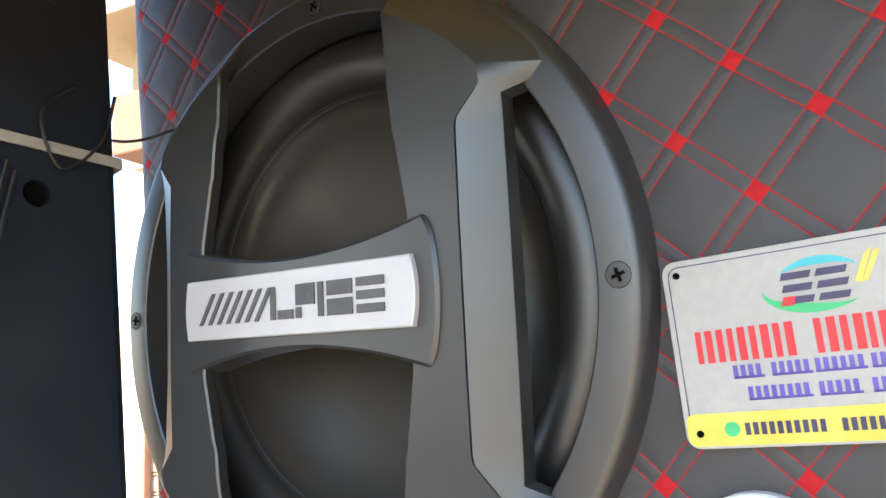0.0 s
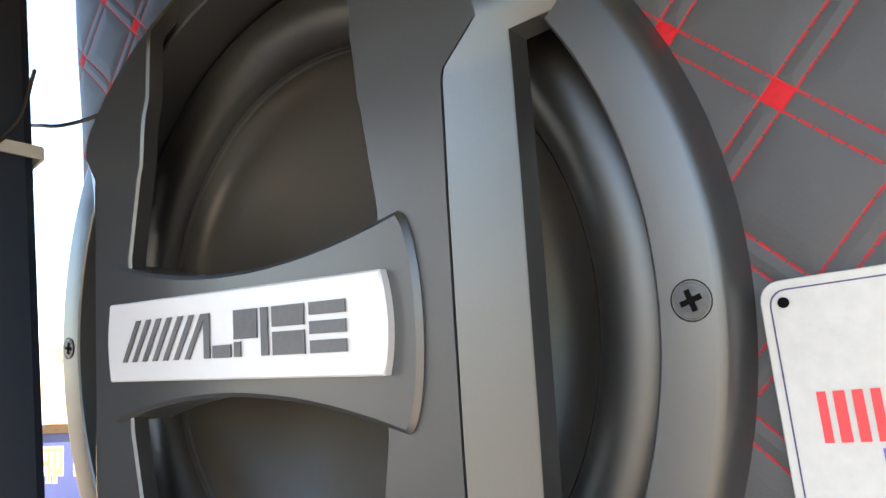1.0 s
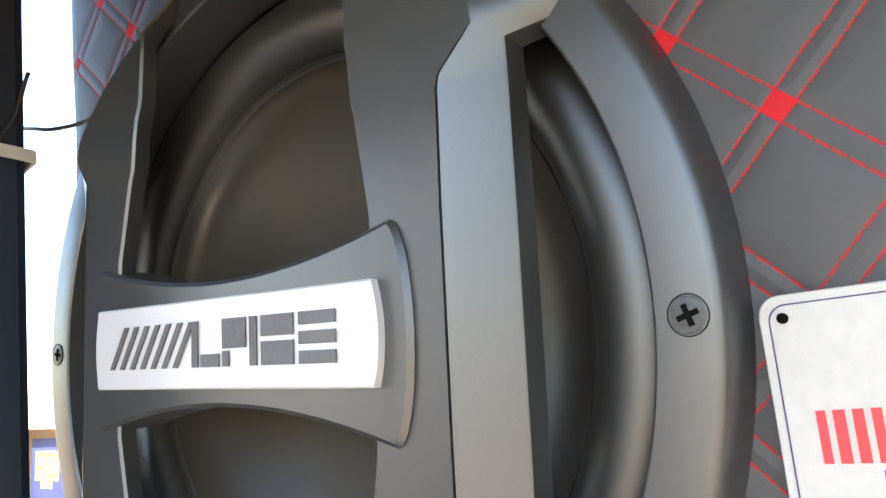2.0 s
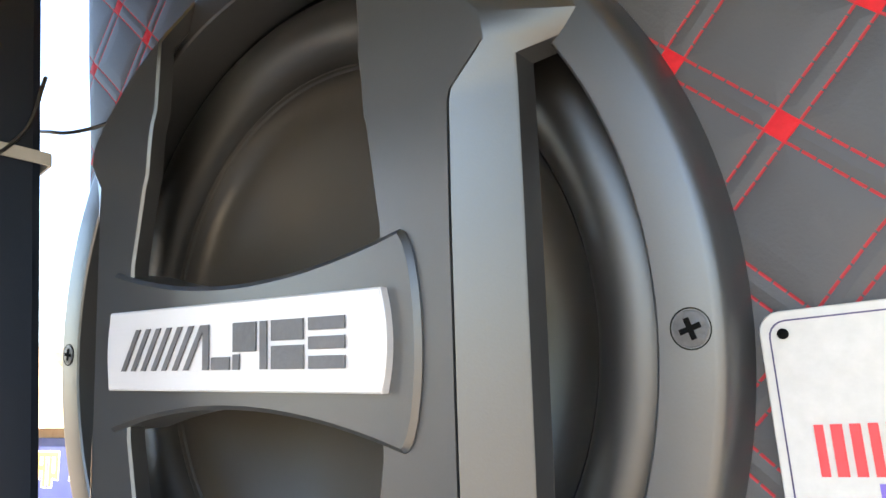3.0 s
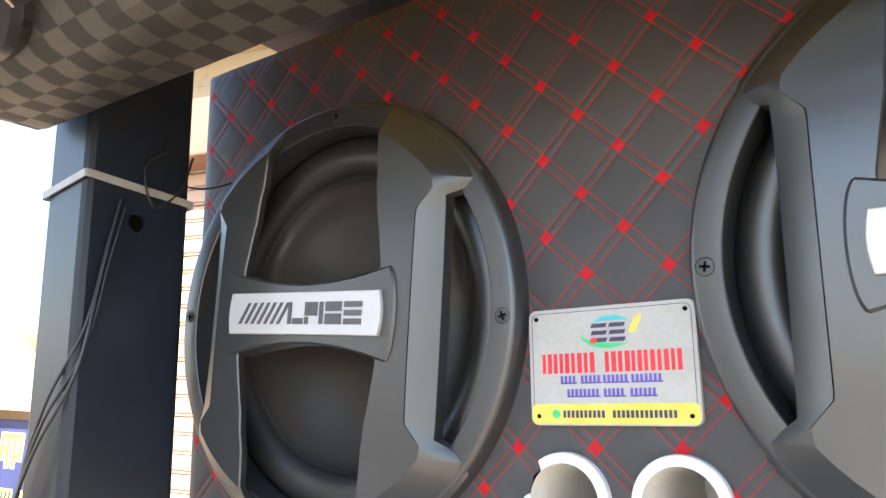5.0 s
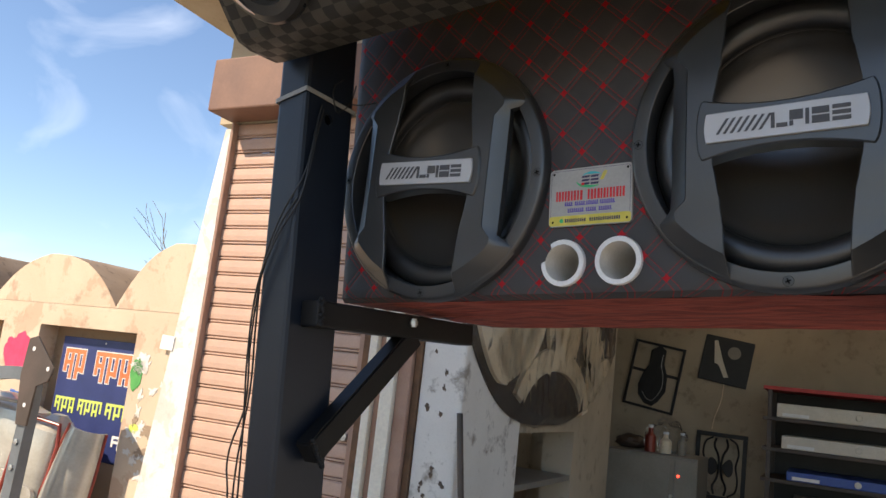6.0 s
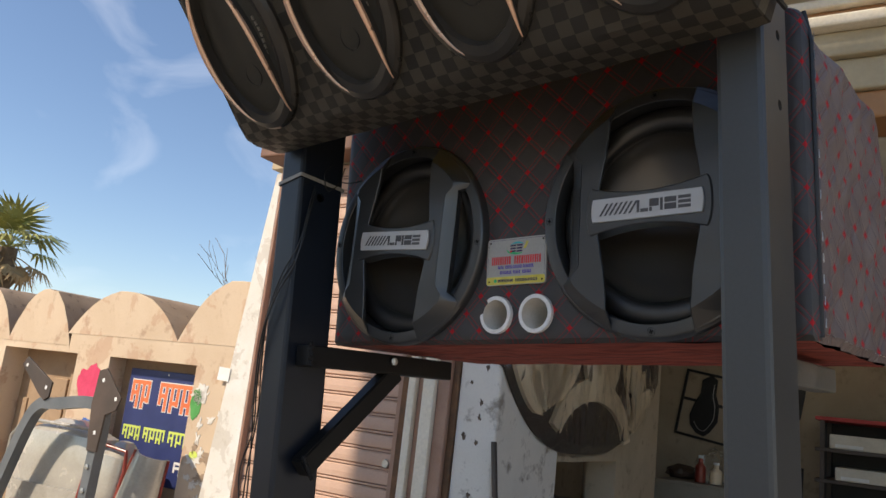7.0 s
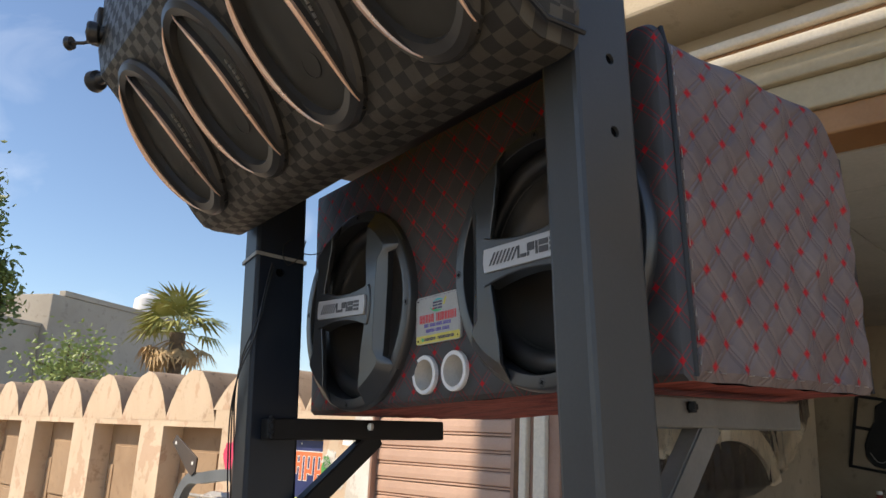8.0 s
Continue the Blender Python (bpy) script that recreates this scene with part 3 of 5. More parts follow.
# ---- the rolling shutter ----
def shutter():
    root = thing("rolling_shutter", BLD, "closed rolling shutter of pinkish brown ribbed steel", "shutter")
    part("guide", boxed(-1.66, -1.638, -0.035, 0.1, -0.1, 3.165, bevel=0.008), M["frame_brown"], root)
    part("guide", boxed(-0.455, -0.417, -0.03, 0.1, -0.1, 3.165, bevel=0.006), M["frame_brown"], root)
    w, pitch = 1.178, 0.1015
    bm = bmesh.new()
    prof = [(0.0, 0.0), (0.0, 0.003), (-0.007, 0.006), (-0.007, 0.013), (0.001, 0.016), (0.001, 0.019), (-0.009, 0.025), (-0.011, 0.055), (-0.009, 0.092), (0.0, 0.0985), (0.004, pitch)]
    loop_strip(bm, [[Vector((x, v, z)) for v, z in prof] for x in (0.0, w)], closed=False)
    for f in bm.faces:
        zs = sum(v.co.z for v in f.verts) / 4
        if zs < 0.003 or 0.0155 < zs < 0.0178:
            f.material_index = 1
    me = bpy.data.meshes.new("slat")
    bm.to_mesh(me)
    bm.free()
    me.materials.append(M["shutter"])
    me.materials.append(M["shutline"])
    for k in range(31):
        s = new("slat", me)
        s.parent = root
        s.matrix_basis = Matrix.Translation((-1.635, 0.02 + 0.0015 * math.sin(k * 2.1), 0.02 + k * pitch))
    part("latch", turned([(0.0, 0.01), (0.022, 0.01), (0.026, 0.0)], 16), M["zinc"], root, at=Matrix.Translation((-0.5, 0.0, 1.28)))


shutter()


# ---- the speaker box ----
def quilt_uv(bm, flat):
    uv = bm.loops.layers.uv.verify()
    for f in bm.faces:
        for l in f.loops:
            l[uv].uv = flat(l.vert.co)


def cushion(nx, nz, place, amp, freq, seed):
    """A padded sheet over a unit square, dented by noise."""
    bm = bmesh.new()
    rows = [[bm.verts.new(place(i / nx, k / nz, amp * noise.noise(Vector((i / nx * freq, k / nz * freq, seed))))) for i in range(nx + 1)] for k in range(nz + 1)]
    for a, b in zip(rows, rows[1:]):
        for i in range(nx):
            bm.faces.new((a[i], a[i + 1], b[i + 1], b[i]))
    return bm


X0, X1, Z0, Z1, DEEP = -0.165, 0.622, 1.745, 2.15, 0.405


def rounder(t, r, length):
    """Drop at the ends of a padded sheet."""
    d = min(t, 1 - t) * length
    return 0.0 if d > r else r - math.sqrt(max(0.0, r * r - (r - d) ** 2))


def bass_box():
    root = thing("speaker_box", RIG, "long bass speaker box covered in quilted black leathercloth with red stitching", "speaker box")
    w, h = X1 - X0, Z1 - Z0
    bm = cushion(132, 68, lambda s, t, d: Vector((X0 + s * w, d * 0.4 + max(rounder(s, 0.016, w), rounder(t, 0.012, h)), Z0 + t * (h - (1.1 * rounder(s, 0.03, w) if s > 0.5 else 0.0)))), 0.0018, 9.0, 1.0)
    for cx, cz, r in ((0.006, 1.907, 0.155), (0.4385, 1.909, 0.155), (0.1915, 1.7855, 0.0245), (0.2595, 1.7855, 0.0245)):
        inside = [fc for fc in bm.faces if math.hypot(fc.calc_center_median().x - cx, fc.calc_center_median().z - cz) < r - 0.001]
        bmesh.ops.delete(bm, geom=inside, context="FACES")
        for v in bm.verts:
            d = math.hypot(v.co.x - cx, v.co.z - cz)
            if d < r:
                v.co.x, v.co.z = cx + (v.co.x - cx) * r / d, cz + (v.co.z - cz) * r / d
    quilt_uv(bm, lambda p: (p.x + (p.y if p.x > 0.2 else -p.y), p.z))
    part("front_panel", bm, M["quilt"], root, smooth=True)

    def outline(t):
        """The side's upper edge: level, with a round shoulder at the back."""
        return Z1 - 0.012 if t < 0.8 else Z1 - 0.012 - 0.06 * ((t - 0.8) / 0.2) ** 2.2

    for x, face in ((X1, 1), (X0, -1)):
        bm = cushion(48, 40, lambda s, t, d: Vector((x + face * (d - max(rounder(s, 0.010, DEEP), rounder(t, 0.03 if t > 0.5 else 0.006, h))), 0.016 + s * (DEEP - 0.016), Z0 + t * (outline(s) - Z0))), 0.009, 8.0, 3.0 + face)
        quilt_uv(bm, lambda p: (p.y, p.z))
        part("side_panel", bm, M["quilt_side_lit"], root, "slack quilted black side in a lit, warmer tone", smooth=True)
    bm = cushion(60, 20, lambda s, t, d: Vector((X0 + 0.012 + s * (w - 0.024), 0.012 + t * (DEEP - 0.02), Z0 - d)), 0.005, 9.0, 8.0)
    part("bottom_cover", bm, M["quilt_under"], root, "faded red backing cloth", smooth=True)
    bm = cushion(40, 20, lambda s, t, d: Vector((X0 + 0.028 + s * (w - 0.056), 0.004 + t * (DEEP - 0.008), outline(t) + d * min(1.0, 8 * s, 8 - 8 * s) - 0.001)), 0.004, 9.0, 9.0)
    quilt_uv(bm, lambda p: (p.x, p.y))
    part("top_cover", bm, M["quilt_side_lit"], root, smooth=True)
    part("back_board", boxed(X0 + 0.004, X1 - 0.004, DEEP - 0.006, DEEP, Z0 + 0.002, Z1 - 0.08), M["seam"], root)
    part("welt", piped([(X1 - 0.001, 0.017, Z0 + 0.004), (X1 + 0.001, 0.017, Z1 - 0.05), (X1 - 0.006, 0.017, Z1 - 0.01)], 0.0032, 8), M["seam"], root)
    part("welt", piped([(X0 + 0.001, 0.017, Z0 + 0.004), (X0 - 0.001, 0.017, Z1 - 0.05), (X0 + 0.006, 0.017, Z1 - 0.01)], 0.0032, 8), M["seam"], root)
    me = bpy.data.meshes.new("staple")
    bm = boxed(-0.0004, 0.0006, -0.0004, 0.0004, -0.0052, 0.0052)
    bm.to_mesh(me)
    bm.free()
    me.materials.append(M["staple"])
    rng = random.Random(4)
    for k in range(15):
        s = new("staple", me)
        s.parent = root
        s.matrix_basis = pose(X1 + 0.0035, 0.0205 + rng.uniform(-0.001, 0.001), Z0 + 0.02 + k * 0.0245, rng.uniform(-5, 5))
    for k in range(14):
        s = new("staple", me)
        s.parent = root
        s.matrix_basis = pose(X1 + 0.001, 0.035 + k * 0.026, Z0 + 0.009, 90 + rng.uniform(-9, 9))


bass_box()


# ---- the two bass speakers ----
def screw_head(parent, x, z, c, turn):
    s = part("screw", turned([(0.0026, c - 0.002), (0.0047, c + 0.0004), (0.0047, c + 0.0008), (0.0044, c + 0.0010), (0.0, c + 0.0012)], 24), M["screw"], parent, smooth=True, at=pose(x, 0, z))
    part("screw_well", turned([(0.0047, c + 0.0003), (0.0050, c + 0.0008), (0.0053, c + 0.0008)], 24), M["slot"], s)
    # the cross is a raised plate; its black stands for the recess's shade
    bm = bmesh.new()
    for a in (0, 90):
        q = radians(turn + a)
        d, e = Vector((math.cos(q), math.sin(q))) * 0.0028, Vector((-math.sin(q), math.cos(q))) * 0.0007
        plate(bm, [tuple(d + e), tuple(-d + e), tuple(-d - e), tuple(d - e)], c + 0.0008, c + 0.0014)
    part("cross_slot", bm, M["slot"], s)


FOLD, RIM = 0.139, 0.1642


def crown(a, b):
    """The guard's height: level within the fold, then falling as a cone to the rim."""
    r = math.hypot(a, b)
    return 0.0290 if r < FOLD else 0.0290 - 0.0195 * (r - FOLD) / (RIM - FOLD)


def band_rows():
    """Rows of an upright band from its tip to its waist: height along the band, inner edge, fold, outer edge, their three heights, slant."""
    rows = []
    for b in (0.1550, 0.1520, 0.1480, 0.1440, 0.1390, 0.1335, 0.1275, 0.1200, 0.1130, 0.1060, 0.0990):
        a0 = 0.0535 + 0.0037 * (0.1550 - b) / 0.056
        a2 = math.sqrt(RIM * RIM - b * b)
        a1 = min(max(a0 + 0.0016, math.sqrt(max(0.0, FOLD * FOLD - b * b))), a2 - 0.0018)
        rows.append((b, a0, a1, a2, crown(a0, b), crown(a1, b), crown(a2, b), 0.0))
    return rows + [(0.0915, 0.0580, 0.1046, 0.1290, 0.0302, 0.0290, 0.0125, 0.0), (0.0850, 0.0592, 0.1060, 0.1220, 0.0303, 0.0292, 0.0135, 0.002),
                   (0.0790, 0.0602, 0.0950, 0.1128, 0.0304, 0.0305, 0.0235, 0.0085), (0.0700, 0.0614, 0.0945, 0.1125, 0.0306, 0.0310, 0.0225, 0.003),
                   (0.0340, 0.0672, 0.0945, 0.1122, 0.0315, 0.0315, 0.0215, 0.0)]


def side_band(sign):
    """One upright band of the speaker guard: a level face, a cap falling to the rim at either end, and a facet falling outwards along the middle."""
    bm = bmesh.new()
    half = band_rows()
    rows = [(r, 1) for r in half] + [(r, -1) for r in reversed(half)]
    rings = []
    for (b, a0, a1, a2, c0, c1, c2, lean), end in rows:
        g = 0.003 if b < 0.08 else 0.0
        pts = [(a0 + 0.003, max(c0 - 0.009, -0.003)), (a0, c0 - 0.0010), (a0 + 0.0010, c0), (a1 - 0.0004, c1), (a1 - 0.0002, c1 - g), (a1 + 0.0003, c1 - g), (a1 + 0.0005, c1 - 0.0001), (a2 - 0.0006, c2), (a2, c2 - 0.0008), (a2 - 0.0004, max(c2 - 0.011, -0.002))]
        rings.append([Vector((sign * a, -c, end * (b - lean * (1 - min(1.0, max(0.0, (a - a1) / (a2 - a1))))))) for a, c in pts])
    loop_strip(bm, rings, closed=True, cap0=True, cap1=True)
    return bm


def guard_hub():
    """The waisted cross bar between the bands."""
    top = []
    for k in range(17):
        s = -1 + k / 8
        top.append((s * 0.0765, 0.0215 + 0.0105 * s * s))
    right = [(0.0765 + 0.0075 * math.cos(radians(a)), 0.032 * math.sin(radians(a))) for a in range(75, -76, -15)]
    pts = top + right + [(x, -z) for x, z in reversed(top)] + [(-x, z) for x, z in reversed(right)]
    bm = bmesh.new()
    return plate(bm, pts, 0.008, 0.0338, 0.0016)


def badge_marks(parent):
    """Slanting strokes and plain blocks in dark grey, in place of the maker's mark."""
    h = 0.0078
    for k in range(7):
        x = -0.0625 + k * 0.0068
        part("stroke", plate(bmesh.new(), [(x, -h), (x + 0.0028, -h), (x + 0.0128, h), (x + 0.0100, h)], 0.0, 0.0005), M["ink"], parent, at=pose(0, -0.0375, 0))
    for x0, x1, lo, hi in ((-0.0102, -0.0068, -1, 1), (-0.0052, 0.0048, -1, -0.45), (0.0066, 0.0186, -0.25, 1), (0.0066, 0.0100, -1, -0.35), (0.0206, 0.0240, -1, 1), (0.0262, 0.0412, 0.15, 1), (0.0262, 0.0412, -1, -0.05), (0.0436, 0.0592, 0.5, 1), (0.0436, 0.0592, -0.25, 0.25), (0.0436, 0.0592, -1, -0.5)):
        part("block", plate(bmesh.new(), [(x0, lo * h), (x1, lo * h), (x1, hi * h), (x0, hi * h)], 0.0, 0.0005), M["ink"], parent, at=pose(0, -0.0375, 0))


def bass_speaker(m):
    root = thing("bass_speaker", m, "round black bass speaker under a moulded guard with silver badge", "speaker", "bass speakers in the box")
    part("ring", turned([(0.1445, -0.012), (0.1445, 0.0125), (0.1453, 0.0132), (0.1588, 0.0132), (0.1603, 0.0128), (0.1616, 0.0116), (0.1626, 0.0096), (0.1638, 0.0040), (0.1646, -0.001)], 128), M["plastic"], root, smooth=True)
    for s in (1, -1):
        part("guard_band", side_band(s), M["plastic"], root, smooth=True)
    part("cross_bar", guard_hub(), M["plastic"], root, smooth=True)
    end = [(0.0725 + 0.0022 * (1 - (k / 4) ** 2), 0.0152 * k / 4) for k in range(4, -5, -1)]
    badge = part("badge", plate(bmesh.new(), end + [(-x, -z) for x, z in end], 0.033, 0.0372, 0.0006), M["badge"], root, "brushed silver badge with dark strokes")
    badge_marks(badge)
    roll = [(0.1505, -0.010)]
    for k in range(13):
        a = math.pi * k / 12
        roll.append((0.1295 + 0.0150 * math.cos(a), -0.009 + 0.0125 * math.sin(a)))
    roll += [(0.1140, -0.0095), (0.1125, -0.0110)]
    part("surround", turned(roll, 96), M["rubber"], root, smooth=True, at=pose(0, 0.009, 0))
    part("cone", turned([(0.1135 * math.cos(radians(q)), -0.0085 - 0.047 * math.sin(radians(q))) for q in range(0, 90, 5)] + [(0.0, -0.0555)], 96), M["cone"], root, smooth=True, at=pose(0, 0.009, 0))
    part("basket", turned([(0.1505, -0.004), (0.1495, -0.024), (0.06, -0.085), (0.0, -0.085)], 48), M["rubber"], root, smooth=True)
    for k in range(4):
        a = radians(90 * k)
        screw_head(root, 0.1535 * math.cos(a), 0.1535 * math.sin(a), 0.0125, 20 + 31 * k)
    return root


left_bass = bass_speaker(RIG @ pose(0.006, -0.001, 1.907, 0, 4.4, 0))
copy_thing(left_bass, RIG @ pose(0.4385, -0.001, 1.909, 0, 0.9, 0))


# ---- the trader's plate and the two pipes ----
def trade_plate():
    root = thing("trade_plate", RIG @ pose(0.2235, -0.0035, 1.8625, 0, 0.4, 0), "small white metal trade plate with red, violet and yellow printing", "sign")
    W, H = 0.0515, 0.0345
    part("sheet", plate(bmesh.new(), rounded(-W, W, -H, H, 0.005), -0.003, 0.001, 0.0003), M["signwhite"], root)
    bm = bmesh.new()
    o, i = rounded(-W + 0.0022, W - 0.0022, -H + 0.0022, H - 0.0022, 0.004), rounded(-W + 0.0026, W - 0.0026, -H + 0.0026, H - 0.0026, 0.0037)
    loop_strip(bm, [[Vector((x, -0.0012, z)) for x, z in o], [Vector((x, -0.0012, z)) for x, z in i]])
    part("border_line", bm, M["signdark"], root)
    part("yellow_strip", plate(bmesh.new(), rounded(-W + 0.001, W - 0.001, -H + 0.001, -H + 0.0125, 0.003), 0.001, 0.0013), M["signyellow"], root)
    for x0, x1 in ((-0.037, -0.0318), (-0.0305, -0.0285), (-0.0272, -0.0218), (-0.0205, -0.0148), (-0.0135, -0.0078), (-0.002, 0.0038), (0.005, 0.011), (0.0120, 0.0172), (0.0183, 0.0238), (0.025, 0.0306), (0.0318, 0.037)):
        third = (x1 - x0) * 1.15 / 3
        for a in ((x0 * 1.15, x1 * 1.15 - 2 * third), (x0 * 1.15 + 1.75 * third, x1 * 1.15)) if third > 0.001 else ((x0 * 1.15, x1 * 1.15),):
            part("red_bar", plate(bmesh.new(), [(a[0], -0.0042), (a[1], -0.0042), (a[1], 0.0075), (a[0], 0.0075)], 0.001, 0.0014), M["signred"], root)
    bm = bmesh.new()
    for z, runs in ((-0.0105, ((-0.031, -0.020), (-0.018, -0.006), (-0.004, 0.011), (0.013, 0.031))), (-0.0183, ((-0.027, -0.006), (-0.004, 0.009), (0.012, 0.027)))):
        for a, b in runs:
            x = a
            while x < b - 0.001:
                plate(bm, [(x, z), (x + 0.0016, z), (x + 0.0016, z + 0.0048), (x, z + 0.0048)], 0.001, 0.0013)
                plate(bm, [(x, z), (x + 0.0026, z), (x + 0.0026, z + 0.0009), (x, z + 0.0009)], 0.001, 0.0013)
                x += 0.0026
    tagged(part("violet_print", bm, M["signblue"], root), kind="stuff")
    bm = bmesh.new()
    for a, b in ((-0.030, -0.004), (0.001, 0.037)):
        x = a
        while x < b:
            plate(bm, [(x, -0.0300), (x + 0.0017, -0.0300), (x + 0.0017, -0.0258), (x, -0.0258)], 0.0013, 0.0016)
            x += 0.0027
    tagged(part("dark_print", bm, M["signdark"], root), kind="stuff")
    part("green_dot", turned([(0.0026, 0.0012), (0.0026, 0.0017), (0.0, 0.0017)], 16), M["signgreen"], root, at=pose(-0.0345, 0, -0.0278))

    def arc(cx, cz, rx, rz, a0, a1, w, n=14):
        out = [(cx + rx * math.cos(radians(a0 + (a1 - a0) * k / n)), cz + rz * math.sin(radians(a0 + (a1 - a0) * k / n))) for k in range(n + 1)]
        ins = [(cx + (rx - w * math.sin(math.pi * k / n)) * math.cos(radians(a0 + (a1 - a0) * k / n)), cz + (rz - w * math.sin(math.pi * k / n)) * math.sin(radians(a0 + (a1 - a0) * k / n))) for k in range(n + 1)]
        b = bmesh.new()
        loop_strip(b, [[Vector((x, -0.0012, z)) for x, z in out], [Vector((x, -0.0013, z)) for x, z in ins]], closed=False)
        return b

    part("green_swash", arc(0.0, 0.018, 0.017, 0.0085, 175, 320, 0.0035), M["signgreen"], root)
    part("teal_swash", arc(0.002, 0.019, 0.014, 0.0095, 30, 150, 0.003), M["signteal"], root)
    bm = bmesh.new()
    plate(bm, [(0.0125, 0.018), (0.0145, 0.0175), (0.0195, 0.029), (0.0165, 0.0265)], 0.001, 0.0014)
    plate(bm, [(0.0145, 0.0175), (0.0165, 0.018), (0.0215, 0.0275), (0.0195, 0.0275)], 0.001, 0.0013)
    part("yellow_leaf", bm, M["signyellow"], root)
    for x0 in (-0.0104, 0.0008):
        for z0 in (0.0132, 0.0174, 0.0216):
            part("emblem_bar", plate(bmesh.new(), [(x0, z0), (x0 + 0.0094, z0), (x0 + 0.0104, z0 + 0.0024), (x0 + 0.001, z0 + 0.0024)], 0.0014, 0.0017), M["signdark"], root)
    part("red_mark", plate(bmesh.new(), [(-0.0112, 0.0128), (-0.0070, 0.0128), (-0.0062, 0.0158), (-0.0100, 0.0158)], 0.0017, 0.0019), M["signred"], root)
    for x in (-1, 1):
        for z in (-1, 1):
            part("rivet", turned([(0.0013, 0.001), (0.0013, 0.0018), (0.0, 0.0021)], 12), M["slot"], root, at=pose(x * (W - 0.0055), 0, z * (H - 0.0055)))


trade_plate()


def pipe_end(cx, cz, chipped, label):
    root = thing("port_pipe", RIG @ pose(cx, -0.002, cz), label, "pipe", "white pipes in the box front")
    seg, ro, ri = 72, 0.0275, 0.0215
    bm = bmesh.new()
    rings = [[], [], [], []]
    for k in range(seg):
        a = 2 * math.pi * k / seg
        bite = 0.0
        if chipped:
            d = (a - radians(152) + math.pi) % (2 * math.pi) - math.pi
            bite = 0.011 * max(0.0, 1 - (abs(d) / 0.42) ** 3)
        c, s = math.cos(a), math.sin(a)
        out, inn = (ro - bite if bite < 0.006 else ri + 0.0004), ri
        rings[0].append(Vector((out * c, 0.004, out * s)))
        rings[1].append(Vector((out * c, -0.003 + (0.002 if bite > 0.001 else 0), out * s)))
        rings[2].append(Vector(((out - 0.0008) * c, -0.0042 + (0.002 if bite > 0.001 else 0), (out - 0.0008) * s)))
        rings[3].append(Vector((inn * c, -0.0042 + (0.0025 if bite > 0.001 else 0), inn * s)))
    loop_strip(bm, rings)
    part("flange", bm, M["pvc"], root, smooth=True)
    part("bore", turned([(0.0215, 0.0042), (0.0212, 0.002), (0.0205, -0.06), (0.0205, -0.11), (0.0, -0.11)], 48), M["pvc_in"], root, smooth=True)


pipe_end(0.1915, 1.7855, True, "white plastic bass port pipe with a chipped rim")
pipe_end(0.2595, 1.7855, False, "white plastic bass port pipe flush in the front")


# ---- the steel posts and brackets ----
def post(m, label, holes, w=0.05, d=0.092, skin="post"):
    """A square steel tube; its right face, in the plane x = 0, is pierced by round holes."""
    root = thing("steel_post", m, label, "post", "posts that carry the box")
    z0, z1 = -1.9, 0.75
    bm = bmesh.new()
    r = 0.006
    ring = [(0.0, d - r), (-r * 0.3, d - r * 0.3), (-r, d), (-w + r, d), (-w + r * 0.3, d - r * 0.3), (-w, d - r), (-w, r), (-w + r * 0.3, r * 0.3), (-w + r, 0.0), (-r, 0.0), (-r * 0.3, r * 0.3), (0.0, r)]
    loop_strip(bm, [[Vector((x, y, z)) for x, y in ring] for z in (z0, z1)], closed=False)
    cuts = [z0] + [(a + b) / 2 for a, b in zip(sorted(h[1] for h in holes), sorted(h[1] for h in holes)[1:])] + [z1]
    for lo, hi, (hy, hz, hr) in zip(cuts, cuts[1:], sorted(holes, key=lambda q: q[1])):
        y0, y1 = r, d - r
        rim, wall = [], []
        n = 24
        bottom, top = max(lo, hz - 0.05), min(hi, hz + 0.05)
        turns = [2 * math.pi * (k + 0.5) / n for k in range(n)] + [math.atan2(dz, dy) % (2 * math.pi) for dy in (y0 - hy, y1 - hy) for dz in (bottom - hz, top - hz)]
        for a in sorted(turns):
            c, s = math.cos(a), math.sin(a)
            reach = min(((y1 - hy) if c > 0 else (hy - y0)) / max(abs(c), 1e-6), ((top - hz) if s > 0 else (hz - bottom)) / max(abs(s), 1e-6))
            rim.append(Vector((0, hy + reach * c, hz + reach * s)))
            wall.append(Vector((0, hy + hr * c, hz + hr * s)))
        loop_strip(bm, [rim, wall, [p + Vector((-0.004, 0, 0)) for p in wall]])
        for a, b in ((lo, bottom), (top, hi)):
            if b - a > 1e-4:
                bm.faces.new([bm.verts.new((0, y, z)) for y, z in ((y0, a), (y1, a), (y1, b), (y0, b))])
    part("tube", bm, M[skin], root, smooth=False)
    # Black filler behind the holes stands for the shade inside the tube.
    part("hole_shade", boxed(-w + 0.003, -0.004, 0.003, d - 0.003, z0, z1 - 0.01), M["slot"], root)
    return root


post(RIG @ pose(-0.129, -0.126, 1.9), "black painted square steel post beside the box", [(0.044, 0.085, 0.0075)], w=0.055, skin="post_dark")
post(RIG @ pose(0.611, -0.122, 1.9), "charcoal painted square steel post with bolt holes", [(0.053, 0.092, 0.0062), (0.053, 0.174, 0.0062)], w=0.05, d=0.088)


